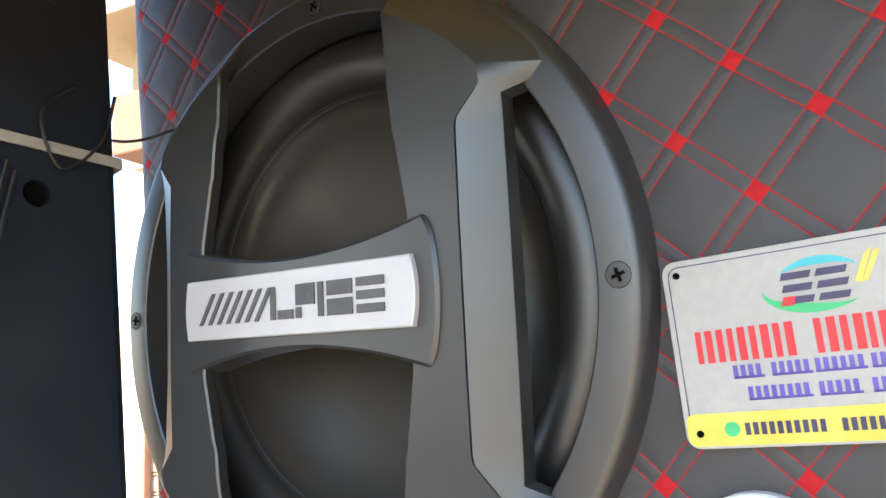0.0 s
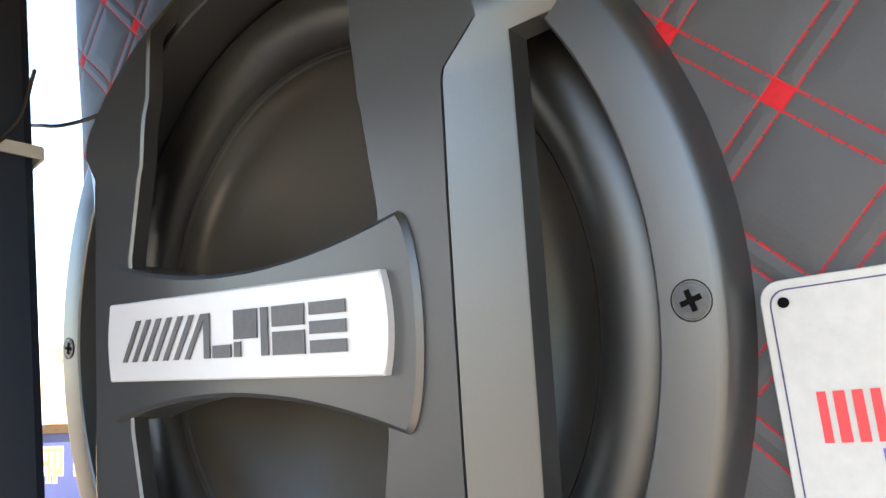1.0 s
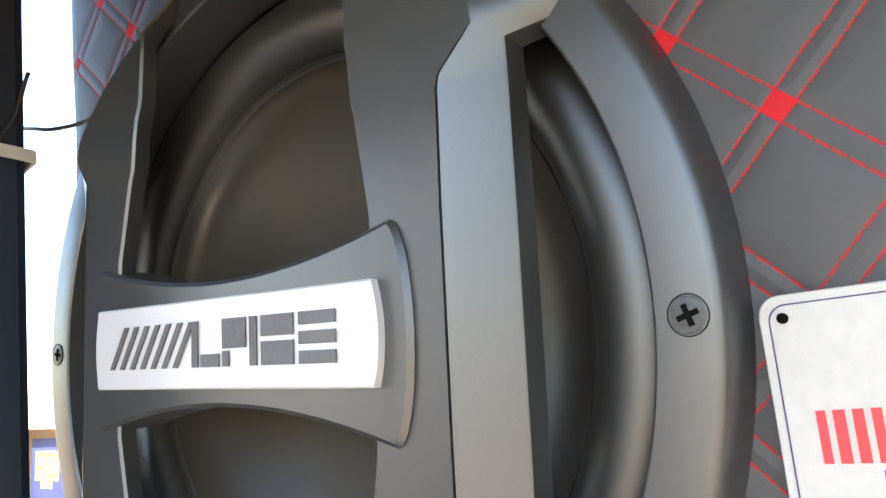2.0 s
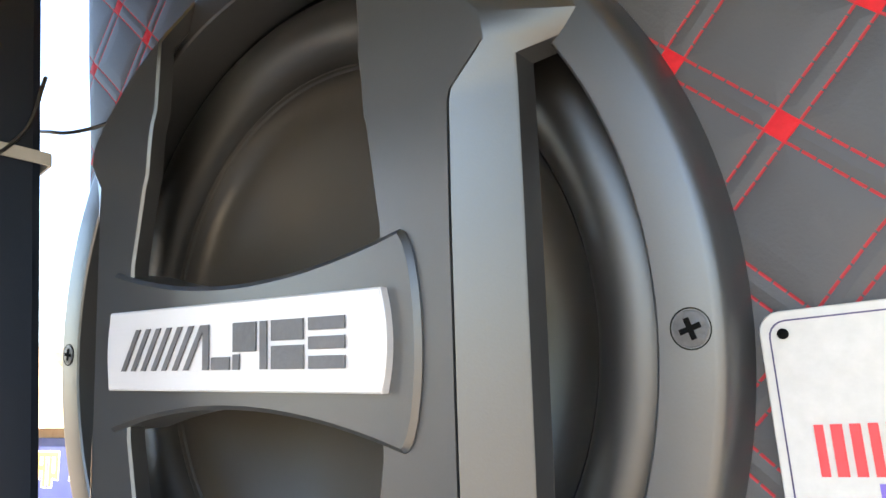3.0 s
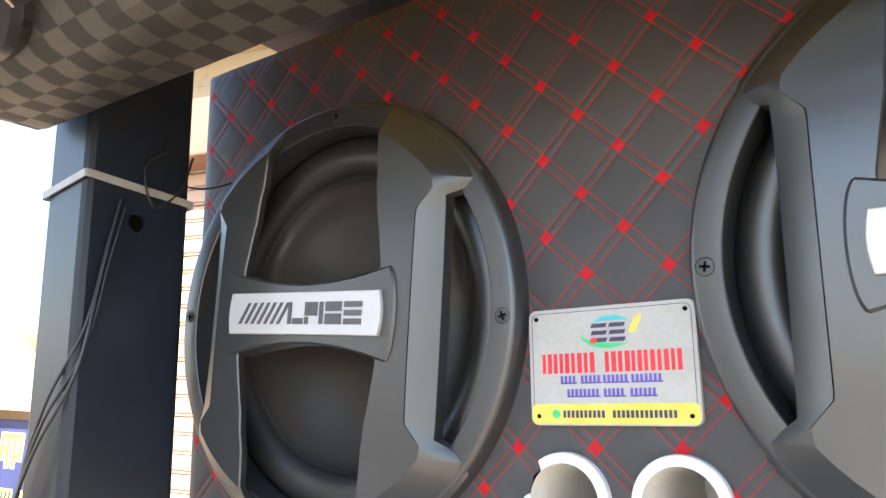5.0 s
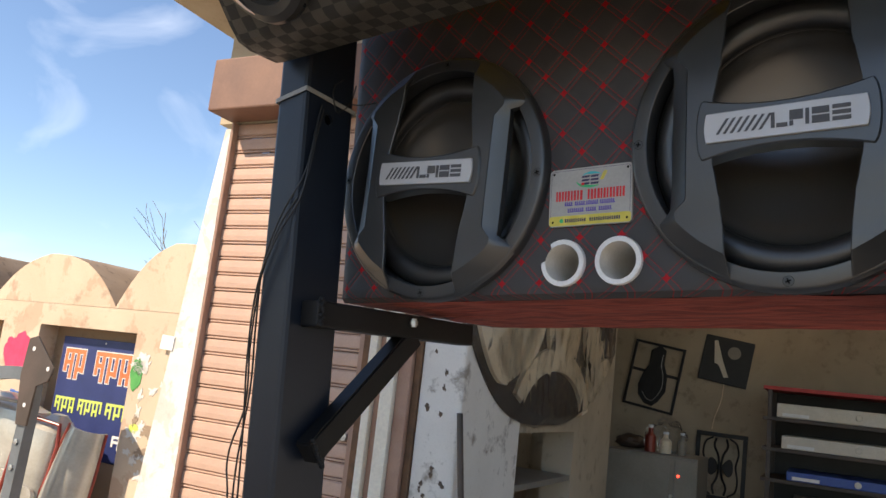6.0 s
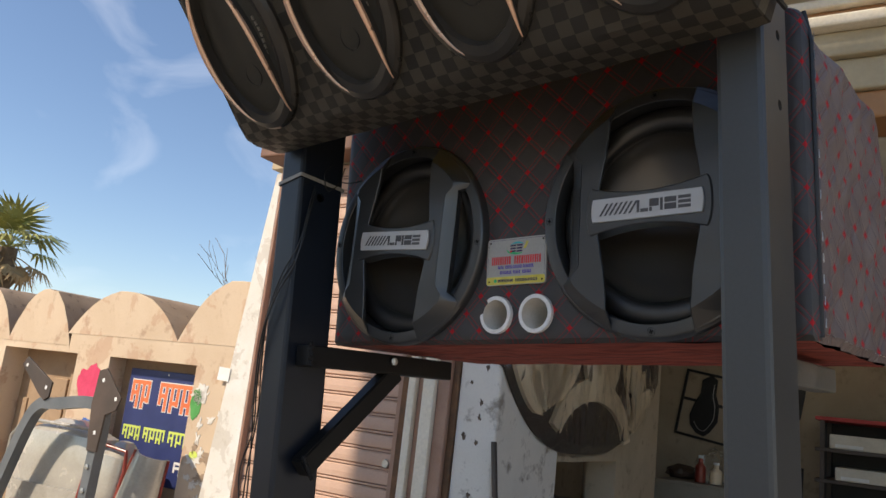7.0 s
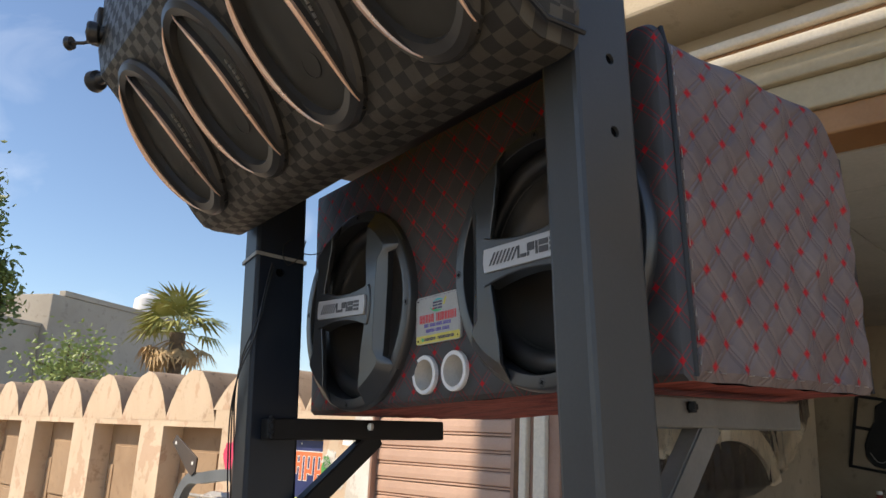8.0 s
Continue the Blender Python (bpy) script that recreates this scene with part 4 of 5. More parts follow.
def bracket(x, y0, y1, foot, mat_arm, mat_bolt, label):
    root = thing("support_bracket", RIG @ pose(x, 0, 0), label, "bracket", "brackets under the box")
    part("arm", boxed(-0.016, 0.016, y0, y1, 1.702, 1.736, bevel=0.003), mat_arm, root)
    bm = bmesh.new()
    a, b = Vector((0, foot, 1.545)), Vector((0, foot + 0.186 if foot < -0.05 else 0.128, 1.70))
    t = (b - a).normalized()
    nn = Vector((0, -t.z, t.y)) * 0.0165
    pts = [a + nn, a - nn, b - nn + t * 0.012, b + nn + t * 0.012]
    loop_strip(bm, [[p + Vector((sx, 0, 0)) for p in pts] for sx in (-0.0135, 0.0135)], cap0=True, cap1=True)
    bmesh.ops.bevel(bm, geom=bm.edges[:], offset=0.0025, segments=2, affect="EDGES")
    part("brace", bm, mat_arm, root)
    bm = bmesh.new()
    bmesh.ops.create_cone(bm, cap_ends=True, segments=6, radius1=0.0062, radius2=0.0062, depth=0.006)
    bmesh.ops.create_cone(bm, cap_ends=True, segments=12, radius1=0.0045, radius2=0.0045, depth=0.012)
    part("bolt", bm, mat_bolt, root, at=pose(0.021, 0.085, 1.724))
    bm = bmesh.new()
    rng = random.Random(7)
    for k in range(9):
        q = bmesh.ops.create_icosphere(bm, subdivisions=1, radius=0.004)["verts"]
        off = Vector((0.017, y0 + 0.006 + rng.uniform(-0.003, 0.003), 1.705 + k * 0.004))
        for v in q:
            v.co += off
    part("weld_bead", bm, M["black_steel"], root, smooth=True)
    bm = bmesh.new()
    for k in range(9):
        q = bmesh.ops.create_icosphere(bm, subdivisions=1, radius=0.0042)["verts"]
        off = Vector((0.014, foot - 0.006 + k * 0.0025, 1.563 - k * 0.004))
        for v in q:
            v.co += off
    part("weld_bead", bm, M["black_steel"], root, smooth=True)


bracket(-0.112, -0.104, 0.25, -0.088, M["black_steel"], M["zinc"], "black welded steel bracket under the box")
bracket(0.5445, -0.033, 0.32, -0.012, M["rawsteel"], M["black_steel"], "grey steel bracket with a slanting brace under the box")


def tie_and_wires():
    root = thing("cable_tie", RIG @ pose(0, 0, 0), "white nylon cable tie round the post", "cable tie")
    bm = bmesh.new()
    o = 0.0014
    loop = [(-0.129 + o, -0.033, 2.009), (-0.129 + o, -0.126 - o, 2.015), (-0.184 - o, -0.126 - o, 2.006), (-0.184 - o, -0.033, 2.000)]
    rows = [[Vector((x, y, z - 0.003)), Vector((x, y, z + 0.003))] for x, y, z in loop]
    for a, b in zip(rows, rows[1:] + rows[:1]):
        bm.faces.new([bm.verts.new(p) for p in (a[0], b[0], b[1], a[1])])
    ob = part("strap", bm, M["tie"], root)
    ob.modifiers.new("thick", "SOLIDIFY").thickness = 0.0012
    runs = [
        [(-0.127, -0.098, 2.0), (-0.125, -0.108, 1.96), (-0.1255, -0.120, 1.90), (-0.150, -0.131, 1.845), (-0.176, -0.131, 1.78), (-0.190, -0.122, 1.70), (-0.197, -0.115, 1.62), (-0.205, -0.12, 1.50), (-0.2, -0.12, 1.3), (-0.2, -0.12, 1.0)],
        [(-0.127, -0.094, 1.995), (-0.124, -0.106, 1.95), (-0.1245, -0.119, 1.885), (-0.148, -0.134, 1.83), (-0.174, -0.134, 1.765), (-0.192, -0.126, 1.68), (-0.2, -0.118, 1.60), (-0.222, -0.12, 1.53), (-0.212, -0.12, 1.43), (-0.21, -0.12, 1.0)],
        [(-0.126, -0.101, 1.99), (-0.123, -0.112, 1.94), (-0.124, -0.124, 1.87), (-0.152, -0.136, 1.81), (-0.178, -0.136, 1.75), (-0.191, -0.13, 1.66), (-0.196, -0.12, 1.5), (-0.196, -0.12, 1.0)],
    ]
    for r in runs:
        ob = part("cable", piped(smooth_line(r), 0.0013, 7), M["cable"], None, smooth=True, at=RIG)
        tagged(ob, "thin black cable hanging along the post", "cable", "cables on the post")
    ob = part("cable", piped(smooth_line([(-0.127, -0.075, 2.10), (-0.150, -0.030, 2.085), (-0.172, -0.022, 2.045), (-0.150, -0.020, 2.032), (-0.130, -0.014, 2.029), (-0.116, -0.002, 2.034)]), 0.0010, 7), M["cable"], None, smooth=True, at=RIG)
    tagged(ob, "loose loop of thin black wire by the box", "cable", "cables on the post")
    ob = part("cable", piped(smooth_line([(-0.127, -0.06, 2.05), (-0.126, -0.08, 2.03), (-0.126, -0.07, 2.0), (-0.127, -0.045, 2.02), (-0.127, -0.035, 2.05)]), 0.0010, 7), M["cable"], None, smooth=True, at=RIG)
    tagged(ob, "tangle of thin black wire on the post", "cable", "cables on the post")


tie_and_wires()


# ---- the upper speaker pod ----
FACE_A = math.atan2(0.205, 0.165)


def pod():
    root = thing("speaker_pod", RIG, "overhanging speaker pod covered in chequered black cloth", "speaker pod")
    prof = []
    pts = [(-0.133, 2.60), (-0.133, 2.062), (-0.140, 2.053), (-0.185, 2.052), (-0.205, 2.058), (-0.222, 2.074), (-0.372, 2.258), (-0.396, 2.285), (-0.405, 2.33), (-0.405, 2.60)]
    run, dist = [0.0], 0.0
    for p, q in zip(pts, pts[1:]):
        dist += math.hypot(q[0] - p[0], q[1] - p[1])
        run.append(dist)
    bm = bmesh.new()
    uv = bm.loops.layers.uv.verify()
    xa, xb, nx = -0.192, 0.640, 60
    xs = [xa + (xb - xa) * i / nx for i in range(nx + 1)]

    def at(i, k):
        x = xs[i]
        y, z = pts[k]
        d = min(x - xa, xb - x)
        if d < 0.02:
            drop = 0.02 - math.sqrt(max(0.0, 0.02 ** 2 - (0.02 - d) ** 2))
            cy, cz = -0.25, 2.35
            s = 1 - drop / 0.2
            y, z = cy + (y - cy) * s, cz + (z - cz) * s
        return Vector((x, y, z + 0.002 * noise.noise(Vector((x * 9, k, 0)))))

    grid = [[bm.verts.new(at(i, k)) for i in range(nx + 1)] for k in range(len(pts))]
    for k in range(len(pts) - 1):
        for i in range(nx):
            f = bm.faces.new((grid[k][i], grid[k][i + 1], grid[k + 1][i + 1], grid[k + 1][i]))
            for l, (ii, kk) in zip(f.loops, ((i, k), (i + 1, k), (i + 1, k + 1), (i, k + 1))):
                l[uv].uv = (xs[ii] + 5, run[kk] + 5)
    for i in (0, nx):
        f = bm.faces.new([grid[k][i] for k in range(len(pts))])
        for l in f.loops:
            l[uv].uv = (l.vert.co.y + 5, l.vert.co.z + 5)
    part("cloth_cover", bm, M["check"], root, smooth=True)
    # Unseen sheet, added so that the speaker rims reflect amber.
    part("rear_reflector", boxed(-0.125, 0.48, -0.134, 0.015, 2.198, 2.202, bevel=0.001), M["amber"], root, "unseen amber sheet added to tint the rim reflections")
    # Added black board: hides the amber sheet and keeps this gap dark.
    part("gap_blocker", boxed(-0.125, 0.48, 0.0155, 0.2, 2.18, 2.204, bevel=0.004), M["seam"], root, "black board added to keep the gap over the box dark")
    part("top_board", boxed(xa + 0.01, xb - 0.01, -0.4, -0.135, 2.59, 2.60), M["seam"], root)
    part("edge_welt", piped([(0.640, -0.14, 2.066), (0.640, -0.19, 2.064), (0.640, -0.225, 2.085), (0.640, -0.37, 2.262)], 0.003, 6), M["seam"], root)
    me = bpy.data.meshes.new("staple")
    bm = boxed(-0.0007, 0.0007, -0.0055, 0.0055, -0.0007, 0.0007)
    bm.to_mesh(me)
    bm.free()
    me.materials.append(M["staple"])
    for k in range(4):
        s = new("staple", me)
        s.parent = root
        s.matrix_basis = pose(0.6435, -0.236 - k * 0.024, 2.094 + k * 0.029, -51)
    return root


pod()


def oval(rx, rz, n=72):
    return [(rx * math.cos(2 * math.pi * k / n), rz * math.sin(2 * math.pi * k / n)) for k in range(n)]


def oval_speaker(m):
    root = thing("oval_speaker", m, "oval car speaker with black mesh and two copper coloured blades", "speaker", "oval speakers in the pod")
    bm = bmesh.new()
    loop_strip(bm, [[Vector((x, -c, z)) for x, z in oval(rx, rz)] for rx, rz, c in ((0.091, 0.137, -0.002), (0.091, 0.137, 0.006), (0.087, 0.133, 0.012), (0.078, 0.124, 0.016), (0.071, 0.112, 0.014), (0.068, 0.109, 0.004))])
    part("rim", bm, M["gunmetal"], root, smooth=True)
    bm = bmesh.new()
    loop_strip(bm, [[Vector((x, -c, z)) for x, z in oval(rx, rz)] for rx, rz, c in ((0.069, 0.110, 0.004), (0.05, 0.085, 0.007), (0.028, 0.05, 0.009), (0.001, 0.001, 0.010))], cap1=True)
    part("mesh", bm, M["mesh"], root, smooth=True)
    for side in (-1, 1):
        bm = bmesh.new()
        rings, crest, thick = [], [], []
        for k in range(25):
            s = -1 + k / 12
            z = s * 0.116
            x = -0.064 * math.sqrt(1 - 0.72 * s * s) if side < 0 else 0.036 - 0.014 * s + 0.016 * (1 - s * s) - 0.018 * max(0.0, s) ** 2
            c = 0.012 + 0.014 * (1 - s * s) ** 0.7
            w = 0.0013 + 0.0016 * (1 - s * s)
            crest.append((x, -c - 0.0022, z))
            thick.append(0.0008 + 0.0036 * (1 - s * s))
            rings.append([Vector((x - w, -c + 0.004, z)), Vector((x - w * 0.3, -c - 0.002, z)), Vector((x + w * 0.6, -c - 0.0015, z)), Vector((x + w, -c + 0.009, z))])
        loop_strip(bm, rings, cap0=True, cap1=True)
        blade = part("blade", bm, M["gunmetal"], root, smooth=True)
        part("bright_edge", piped(crest, thick, 6), M["copper"], blade, "copper coloured edge", smooth=True)
    bm = bmesh.new()
    for k in range(24):
        a0, a1 = 2 * math.pi * k / 24, 2 * math.pi * (k + 1) / 24
        if k % 12 == 5:
            continue
        q = [(r * math.cos(a), r * math.sin(a) - 0.05) for r, a in ((0.0150, a0), (0.0162, a0), (0.0162, a1), (0.0150, a1))]
        plate(bm, q, 0.008, 0.0095)
    part("tweeter_ring", bm, M["gunmetal"], root)
    bm = bmesh.new()
    for k in range(7):
        t = -0.03 + k * 0.0085
        x = 0.052 - 6.0 * t * t
        plate(bm, [(x, t), (x + 0.0028, t), (x + 0.0028, t + 0.006), (x, t + 0.006)], 0.008, 0.0106)
    tagged(part("maker_bars", bm, M["steelgrey"], root), kind="stuff")
    return root


first = oval_speaker(RIG @ Matrix.Translation((-0.078, -0.297, 2.166)) @ pose(0, 0, 0, 90 - math.degrees(FACE_A)))
for x in (0.132, 0.335, 0.542):
    copy_thing(first, RIG @ Matrix.Translation((x, -0.297, 2.166)) @ pose(0, 0, 0, 90 - math.degrees(FACE_A)))


def knob(m, label):
    root = thing("tweeter", m, label, "tweeter", "small tweeters on the pod")
    part("shell", turned([(0.006, -0.030), (0.010, -0.012), (0.017, -0.008), (0.019, 0.004), (0.017, 0.008)], 28), M["gunmetal"], root, smooth=True)
    part("dome", turned([(0.017, 0.008), (0.013, 0.006), (0.008, 0.010), (0.0, 0.012)], 24), M["mesh"], root, smooth=True)


knob(RIG @ pose(-0.215, -0.395, 2.292, 0, 0, -70), "small round black tweeter on the pod's corner")
knob(RIG @ pose(-0.165, -0.418, 2.352, 0, 0, -20), "small round black tweeter on the pod's side")


def stalk():
    root = thing("stalk_knob", RIG @ pose(-0.195, -0.40, 2.36), "little black knob on a stalk beside the pod", "knob")
    part("stem", piped([(0, 0, 0), (-0.025, -0.02, -0.002), (-0.042, -0.036, 0.0)], 0.003, 8), M["gunmetal"], root)
    part("head", turned([(0.0, -0.006), (0.011, -0.006), (0.0125, 0.002), (0.009, 0.006), (0.0, 0.007)], 20), M["gunmetal"], root, smooth=True, at=pose(-0.045, -0.039, 0, 0, 0, -50))
    part("mount", boxed(-0.012, 0.02, -0.012, 0.012, -0.01, 0.05, bevel=0.003), M["gunmetal"], root)


stalk()


# ---- the painted board, daubs and yard things ----
def painted_board():
    root = thing("painted_board", BLD @ pose(-2.66, 0.1235, 1.27), "navy painted board with orange and green lettering on the yard wall", "sign")
    part("sheet", boxed(-0.42, 0.42, 0.0, 0.022, -0.42, 0.395, bevel=0.003), M["navy"], root)

    def script(z, h, stroke, runs, mat, back=None, c=0.001):
        for name, grow, mt, cc in ((("outline_bar", 0.007, back, c),) if back else ()) + (("word_bar", 0.0, mat, c + 0.002),):
            for x0, x1, n in runs:
                bars = [(x0 - grow, z + h - stroke - grow, x1 + grow, z + h + grow)]
                for k in range(n):
                    x = x0 + (x1 - x0 - stroke) * k / max(1, n - 1)
                    lo = z + (0.0 if k % 3 else h * 0.22)
                    bars.append((x - grow, lo - grow, x + stroke + grow, z + h - stroke - grow - 0.0005))
                    if k % 2 == 0 and k + 1 < n:
                        x2 = x0 + (x1 - x0 - stroke) * (k + 1) / max(1, n - 1)
                        bars.append((x + stroke + grow + 0.0005, lo + h * 0.25 - grow, x2 - grow - 0.0005, lo + h * 0.25 + stroke + grow))
                for xa, za, xb, zb in bars:
                    if xb > xa:
                        part(name, plate(bmesh.new(), [(xa, za), (xb, za), (xb, zb), (xa, zb)], cc - 0.001, cc), mt, root)

    script(0.10, 0.21, 0.030, ((-0.37, -0.16, 4), (-0.05, 0.30, 6)), M["orange"], M["chalk"])
    script(-0.135, 0.105, 0.017, ((-0.39, -0.19, 6), (-0.15, 0.09, 7), (0.13, 0.40, 7)), M["lime"])
    script(-0.33, 0.095, 0.018, ((0.24, 0.38, 3),), M["chalk"])
    part("nail", turned([(0.008, 0.001), (0.006, 0.004), (0.0, 0.005)], 10), M["zinc"], root, at=pose(0.02, 0, 0.37))


painted_board()


def daub(cx, cz, rx, rz, seed, mat, label, torn=0.3):
    rng = random.Random(seed)
    pts = []
    for k in range(48):
        a = 2 * math.pi * k / 48
        c, sn = math.cos(a), math.sin(a)
        r = 1 + torn * noise.noise(Vector((c * 1.6, sn * 1.6, seed * 3.3))) + torn * 0.7 * noise.noise(Vector((c * 4.5, sn * 4.5, seed * 1.7))) + rng.uniform(-0.1, 0.1) * torn
        pts.append((rx * r * math.cos(a), rz * r * math.sin(a)))
    ob = part("paint_daub", plate(bmesh.new(), pts, 0.0, 0.003), mat, None, at=BLD @ pose(cx, -0.0005, cz))
    tagged(ob, label, "paint", kind="structure")


daub(-3.40, 1.50, 0.16, 0.15, 1, M["pink"], "pink sprayed patch on the ochre wall")
daub(-3.36, 1.16, 0.09, 0.09, 2, M["blue"], "blue sprayed patch on the ochre wall")
daub(-2.16, 1.47, 0.055, 0.10, 3, M["green"], "green daub on the ochre wall")
flakes = random.Random(17)
for k in range(22):
    z = flakes.uniform(0.55, 1.62)
    daub(flakes.uniform(-2.17, -1.88 - 0.1 * (1.6 - z)), z, flakes.uniform(0.018, 0.06), flakes.uniform(0.014, 0.04), 10 + k, M["white"] if k % 4 else M["dulltop"], "patch where the wash has flaked off", 1.0)
daub(-2.1, 1.12, 0.04, 0.03, 31, M["lime"], "yellow daub on the ochre wall")
for k in range(26):
    x, z = flakes.uniform(-0.03, 0.19), flakes.uniform(0.7, 2.2)
    pts = [(0.009 * (1 + flakes.uniform(-0.5, 0.9)) * math.cos(radians(30 * q)), 0.012 * (1 + flakes.uniform(-0.5, 1.1)) * math.sin(radians(30 * q))) for q in range(12)]
    ob = part("paint_daub", plate(bmesh.new(), pts, 0.0, 0.002), M["stain"], None, at=BLD @ pose(x, -0.0202, z))
    tagged(ob, "dark rusty spot on the whitewashed pillar", "stain", kind="structure")
ob = part("notice", boxed(-0.055, 0.055, -0.003, 0.0, -0.045, 0.045), M["chalk"], None, at=BLD @ pose(-1.9, -0.034, 1.69, 0, 4, 0))
tagged(ob, "small white paper notice pasted on the wall", "notice")


def roll_bar():
    root = thing("roll_bar", BLD @ pose(0, -0.5, 0), "slate grey bent tube frame with drilled end plates", "tube frame")
    line = smooth_line([(-3.75, 0, 0.0), (-3.52, 0, 0.6), (-3.30, 0, 1.16), (-3.16, 0, 1.335), (-2.98, 0, 1.36), (-2.66, 0, 1.40), (-2.5, 0, 1.385), (-2.46, 0, 1.28), (-2.47, 0, 0.9), (-2.5, 0, 0.0)], 6)
    bm = bmesh.new()
    rings = []
    for i, p in enumerate(line):
        d = (line[min(i + 1, len(line) - 1)] - line[max(i - 1, 0)]).normalized()
        nn = Vector((-d.z, 0, d.x)) * 0.04
        y = Vector((0, 0.035, 0))
        rings.append([p + nn + y, p + nn - y, p - nn - y, p - nn + y])
    loop_strip(bm, rings, cap0=True, cap1=True)
    bmesh.ops.bevel(bm, geom=[e for e in bm.edges if len(e.link_faces) == 2 and e.calc_face_angle(0) > 1.0], offset=0.012, segments=2, affect="EDGES")
    part("tube", bm, M["bar"], root, smooth=True)
    for pts, hs in (([(-3.08, 1.37), (-3.16, 1.41), (-3.42, 1.60), (-3.37, 1.66), (-3.02, 1.50), (-3.03, 1.40)], ((-3.36, 1.60), (-3.08, 1.46))), ([(-2.50, 1.10), (-2.54, 1.40), (-2.52, 1.62), (-2.45, 1.64), (-2.25, 1.46), (-2.28, 1.38), (-2.38, 1.34), (-2.40, 1.10)], ((-2.46, 1.56), (-2.30, 1.45), (-2.45, 1.22)))):
        p = part("end_plate", plate(bmesh.new(), pts, 0.037, 0.049, 0.002), M["darkbrown"], root, "dark drilled plate")
        for hx, hz in hs:
            part("hole", turned([(0.014, 0.049), (0.012, 0.0505), (0.0, 0.0505)], 14), M["chalk"], p, at=pose(hx, 0, hz))
    for hz in (0.85, 1.0, 1.15):
        part("bolt", turned([(0.018, 0.035), (0.018, 0.045), (0.0, 0.047)], 6), M["zinc"], root, at=pose(-2.47, 0, hz))


roll_bar()


def hood(m, w, h, d, shell, trim, label):
    """A tractor bonnet: a rounded shell with a rolled lip and a pressed field on its face."""
    root = thing("tractor_bonnet", m, label, "bonnet", "bonnets stored in the yard")
    bm = bmesh.new()
    rings = []
    for k in range(13):
        t = k / 12
        s = (1 - t ** 8) ** 0.4 if t < 1 else 0.0
        ring = []
        for i in range(40):
            a = 2 * math.pi * i / 40
            c, sn = math.cos(a), math.sin(a)
            e = 0.55
            ring.append(Vector((math.copysign(abs(c) ** e, c) * w / 2 * (0.25 + 0.75 * s), math.copysign(abs(sn) ** e, sn) * d / 2 * (0.3 + 0.7 * s), h * t)))
        rings.append(ring)
    loop_strip(bm, rings, cap0=True, cap1=True)
    part("shell", bm, shell, root, smooth=True)
    bm = bmesh.new()
    loop_strip(bm, [[Vector((x * (1 - 0.05 * q), -d / 2 - 0.004 - 0.014 * q, z)) for x, z in rounded(-w * 0.40, w * 0.40, h * 0.08, h * 0.62, 0.05)] for q in (0, 1, 1.6)], cap1=True)
    part("pressed_field", bm, shell, root, smooth=True)
    part("lip", piped([(-w / 2 - 0.006, -d / 2, 0.01), (-w / 2 - 0.006, -d / 2 + 0.02, h * 0.86), (-w * 0.40, -d / 2 + 0.03, h * 0.97), (w * 0.40, -d / 2 + 0.03, h * 0.97), (w / 2 + 0.006, -d / 2 + 0.02, h * 0.86), (w / 2 + 0.006, -d / 2, 0.01)], 0.014, 8), trim, root, smooth=True)
    part("vent", boxed(-w * 0.33, w * 0.33, -d / 2 - 0.03, -d / 2 - 0.02, h * 0.14, h * 0.30, bevel=0.01), M["slot"], root)


hood(BLD @ pose(-3.2, -0.18, 0.02, 0, 0, 4), 1.02, 1.22, 0.30, M["hood"], M["hood"], "scuffed silver grey tractor bonnet leaning by the wall")


def bent_sheet(m, r, length, label):
    """A bonnet side: a long curved panel with a dark red edge down either side."""
    root = thing("bonnet_side", m, label, "bonnet side", "bonnets stored in the yard")
    arc = [radians(q) for q in range(200, 345, 8)]
    bm = bmesh.new()
    rings = []
    for k in range(11):
        z = length * k / 10
        q = r * (1 - 0.25 * (k / 10) ** 3)
        rings.append([Vector((q * math.cos(a), q * math.sin(a) * 1.2, z)) for a in arc] + [Vector(((q - 0.012) * math.cos(a), (q - 0.012) * math.sin(a) * 1.2, z)) for a in reversed(arc)])
    loop_strip(bm, rings, cap0=True, cap1=True)
    part("panel", bm, M["hood"], root, smooth=True)
    for a in (arc[0], arc[-1]):
        part("edge_strip", piped([((r * (1 - 0.25 * (k / 5) ** 3)) * math.cos(a), r * math.sin(a) * 1.2, length * k / 5) for k in range(6)], 0.011, 8), M["hoodred"], root, "dark red edge", smooth=True)


hood(BLD @ pose(-2.76, -0.2, 0.0, 0, 8, 12), 0.30, 1.16, 0.30, M["hood"], M["hoodred"], "narrow silver bonnet with dark red edges beside the board")
bent_sheet(BLD @ pose(-2.56, -0.16, 0.0, 4, 12, 25), 0.17, 1.13, "glossy silver bonnet side with dark red edges")


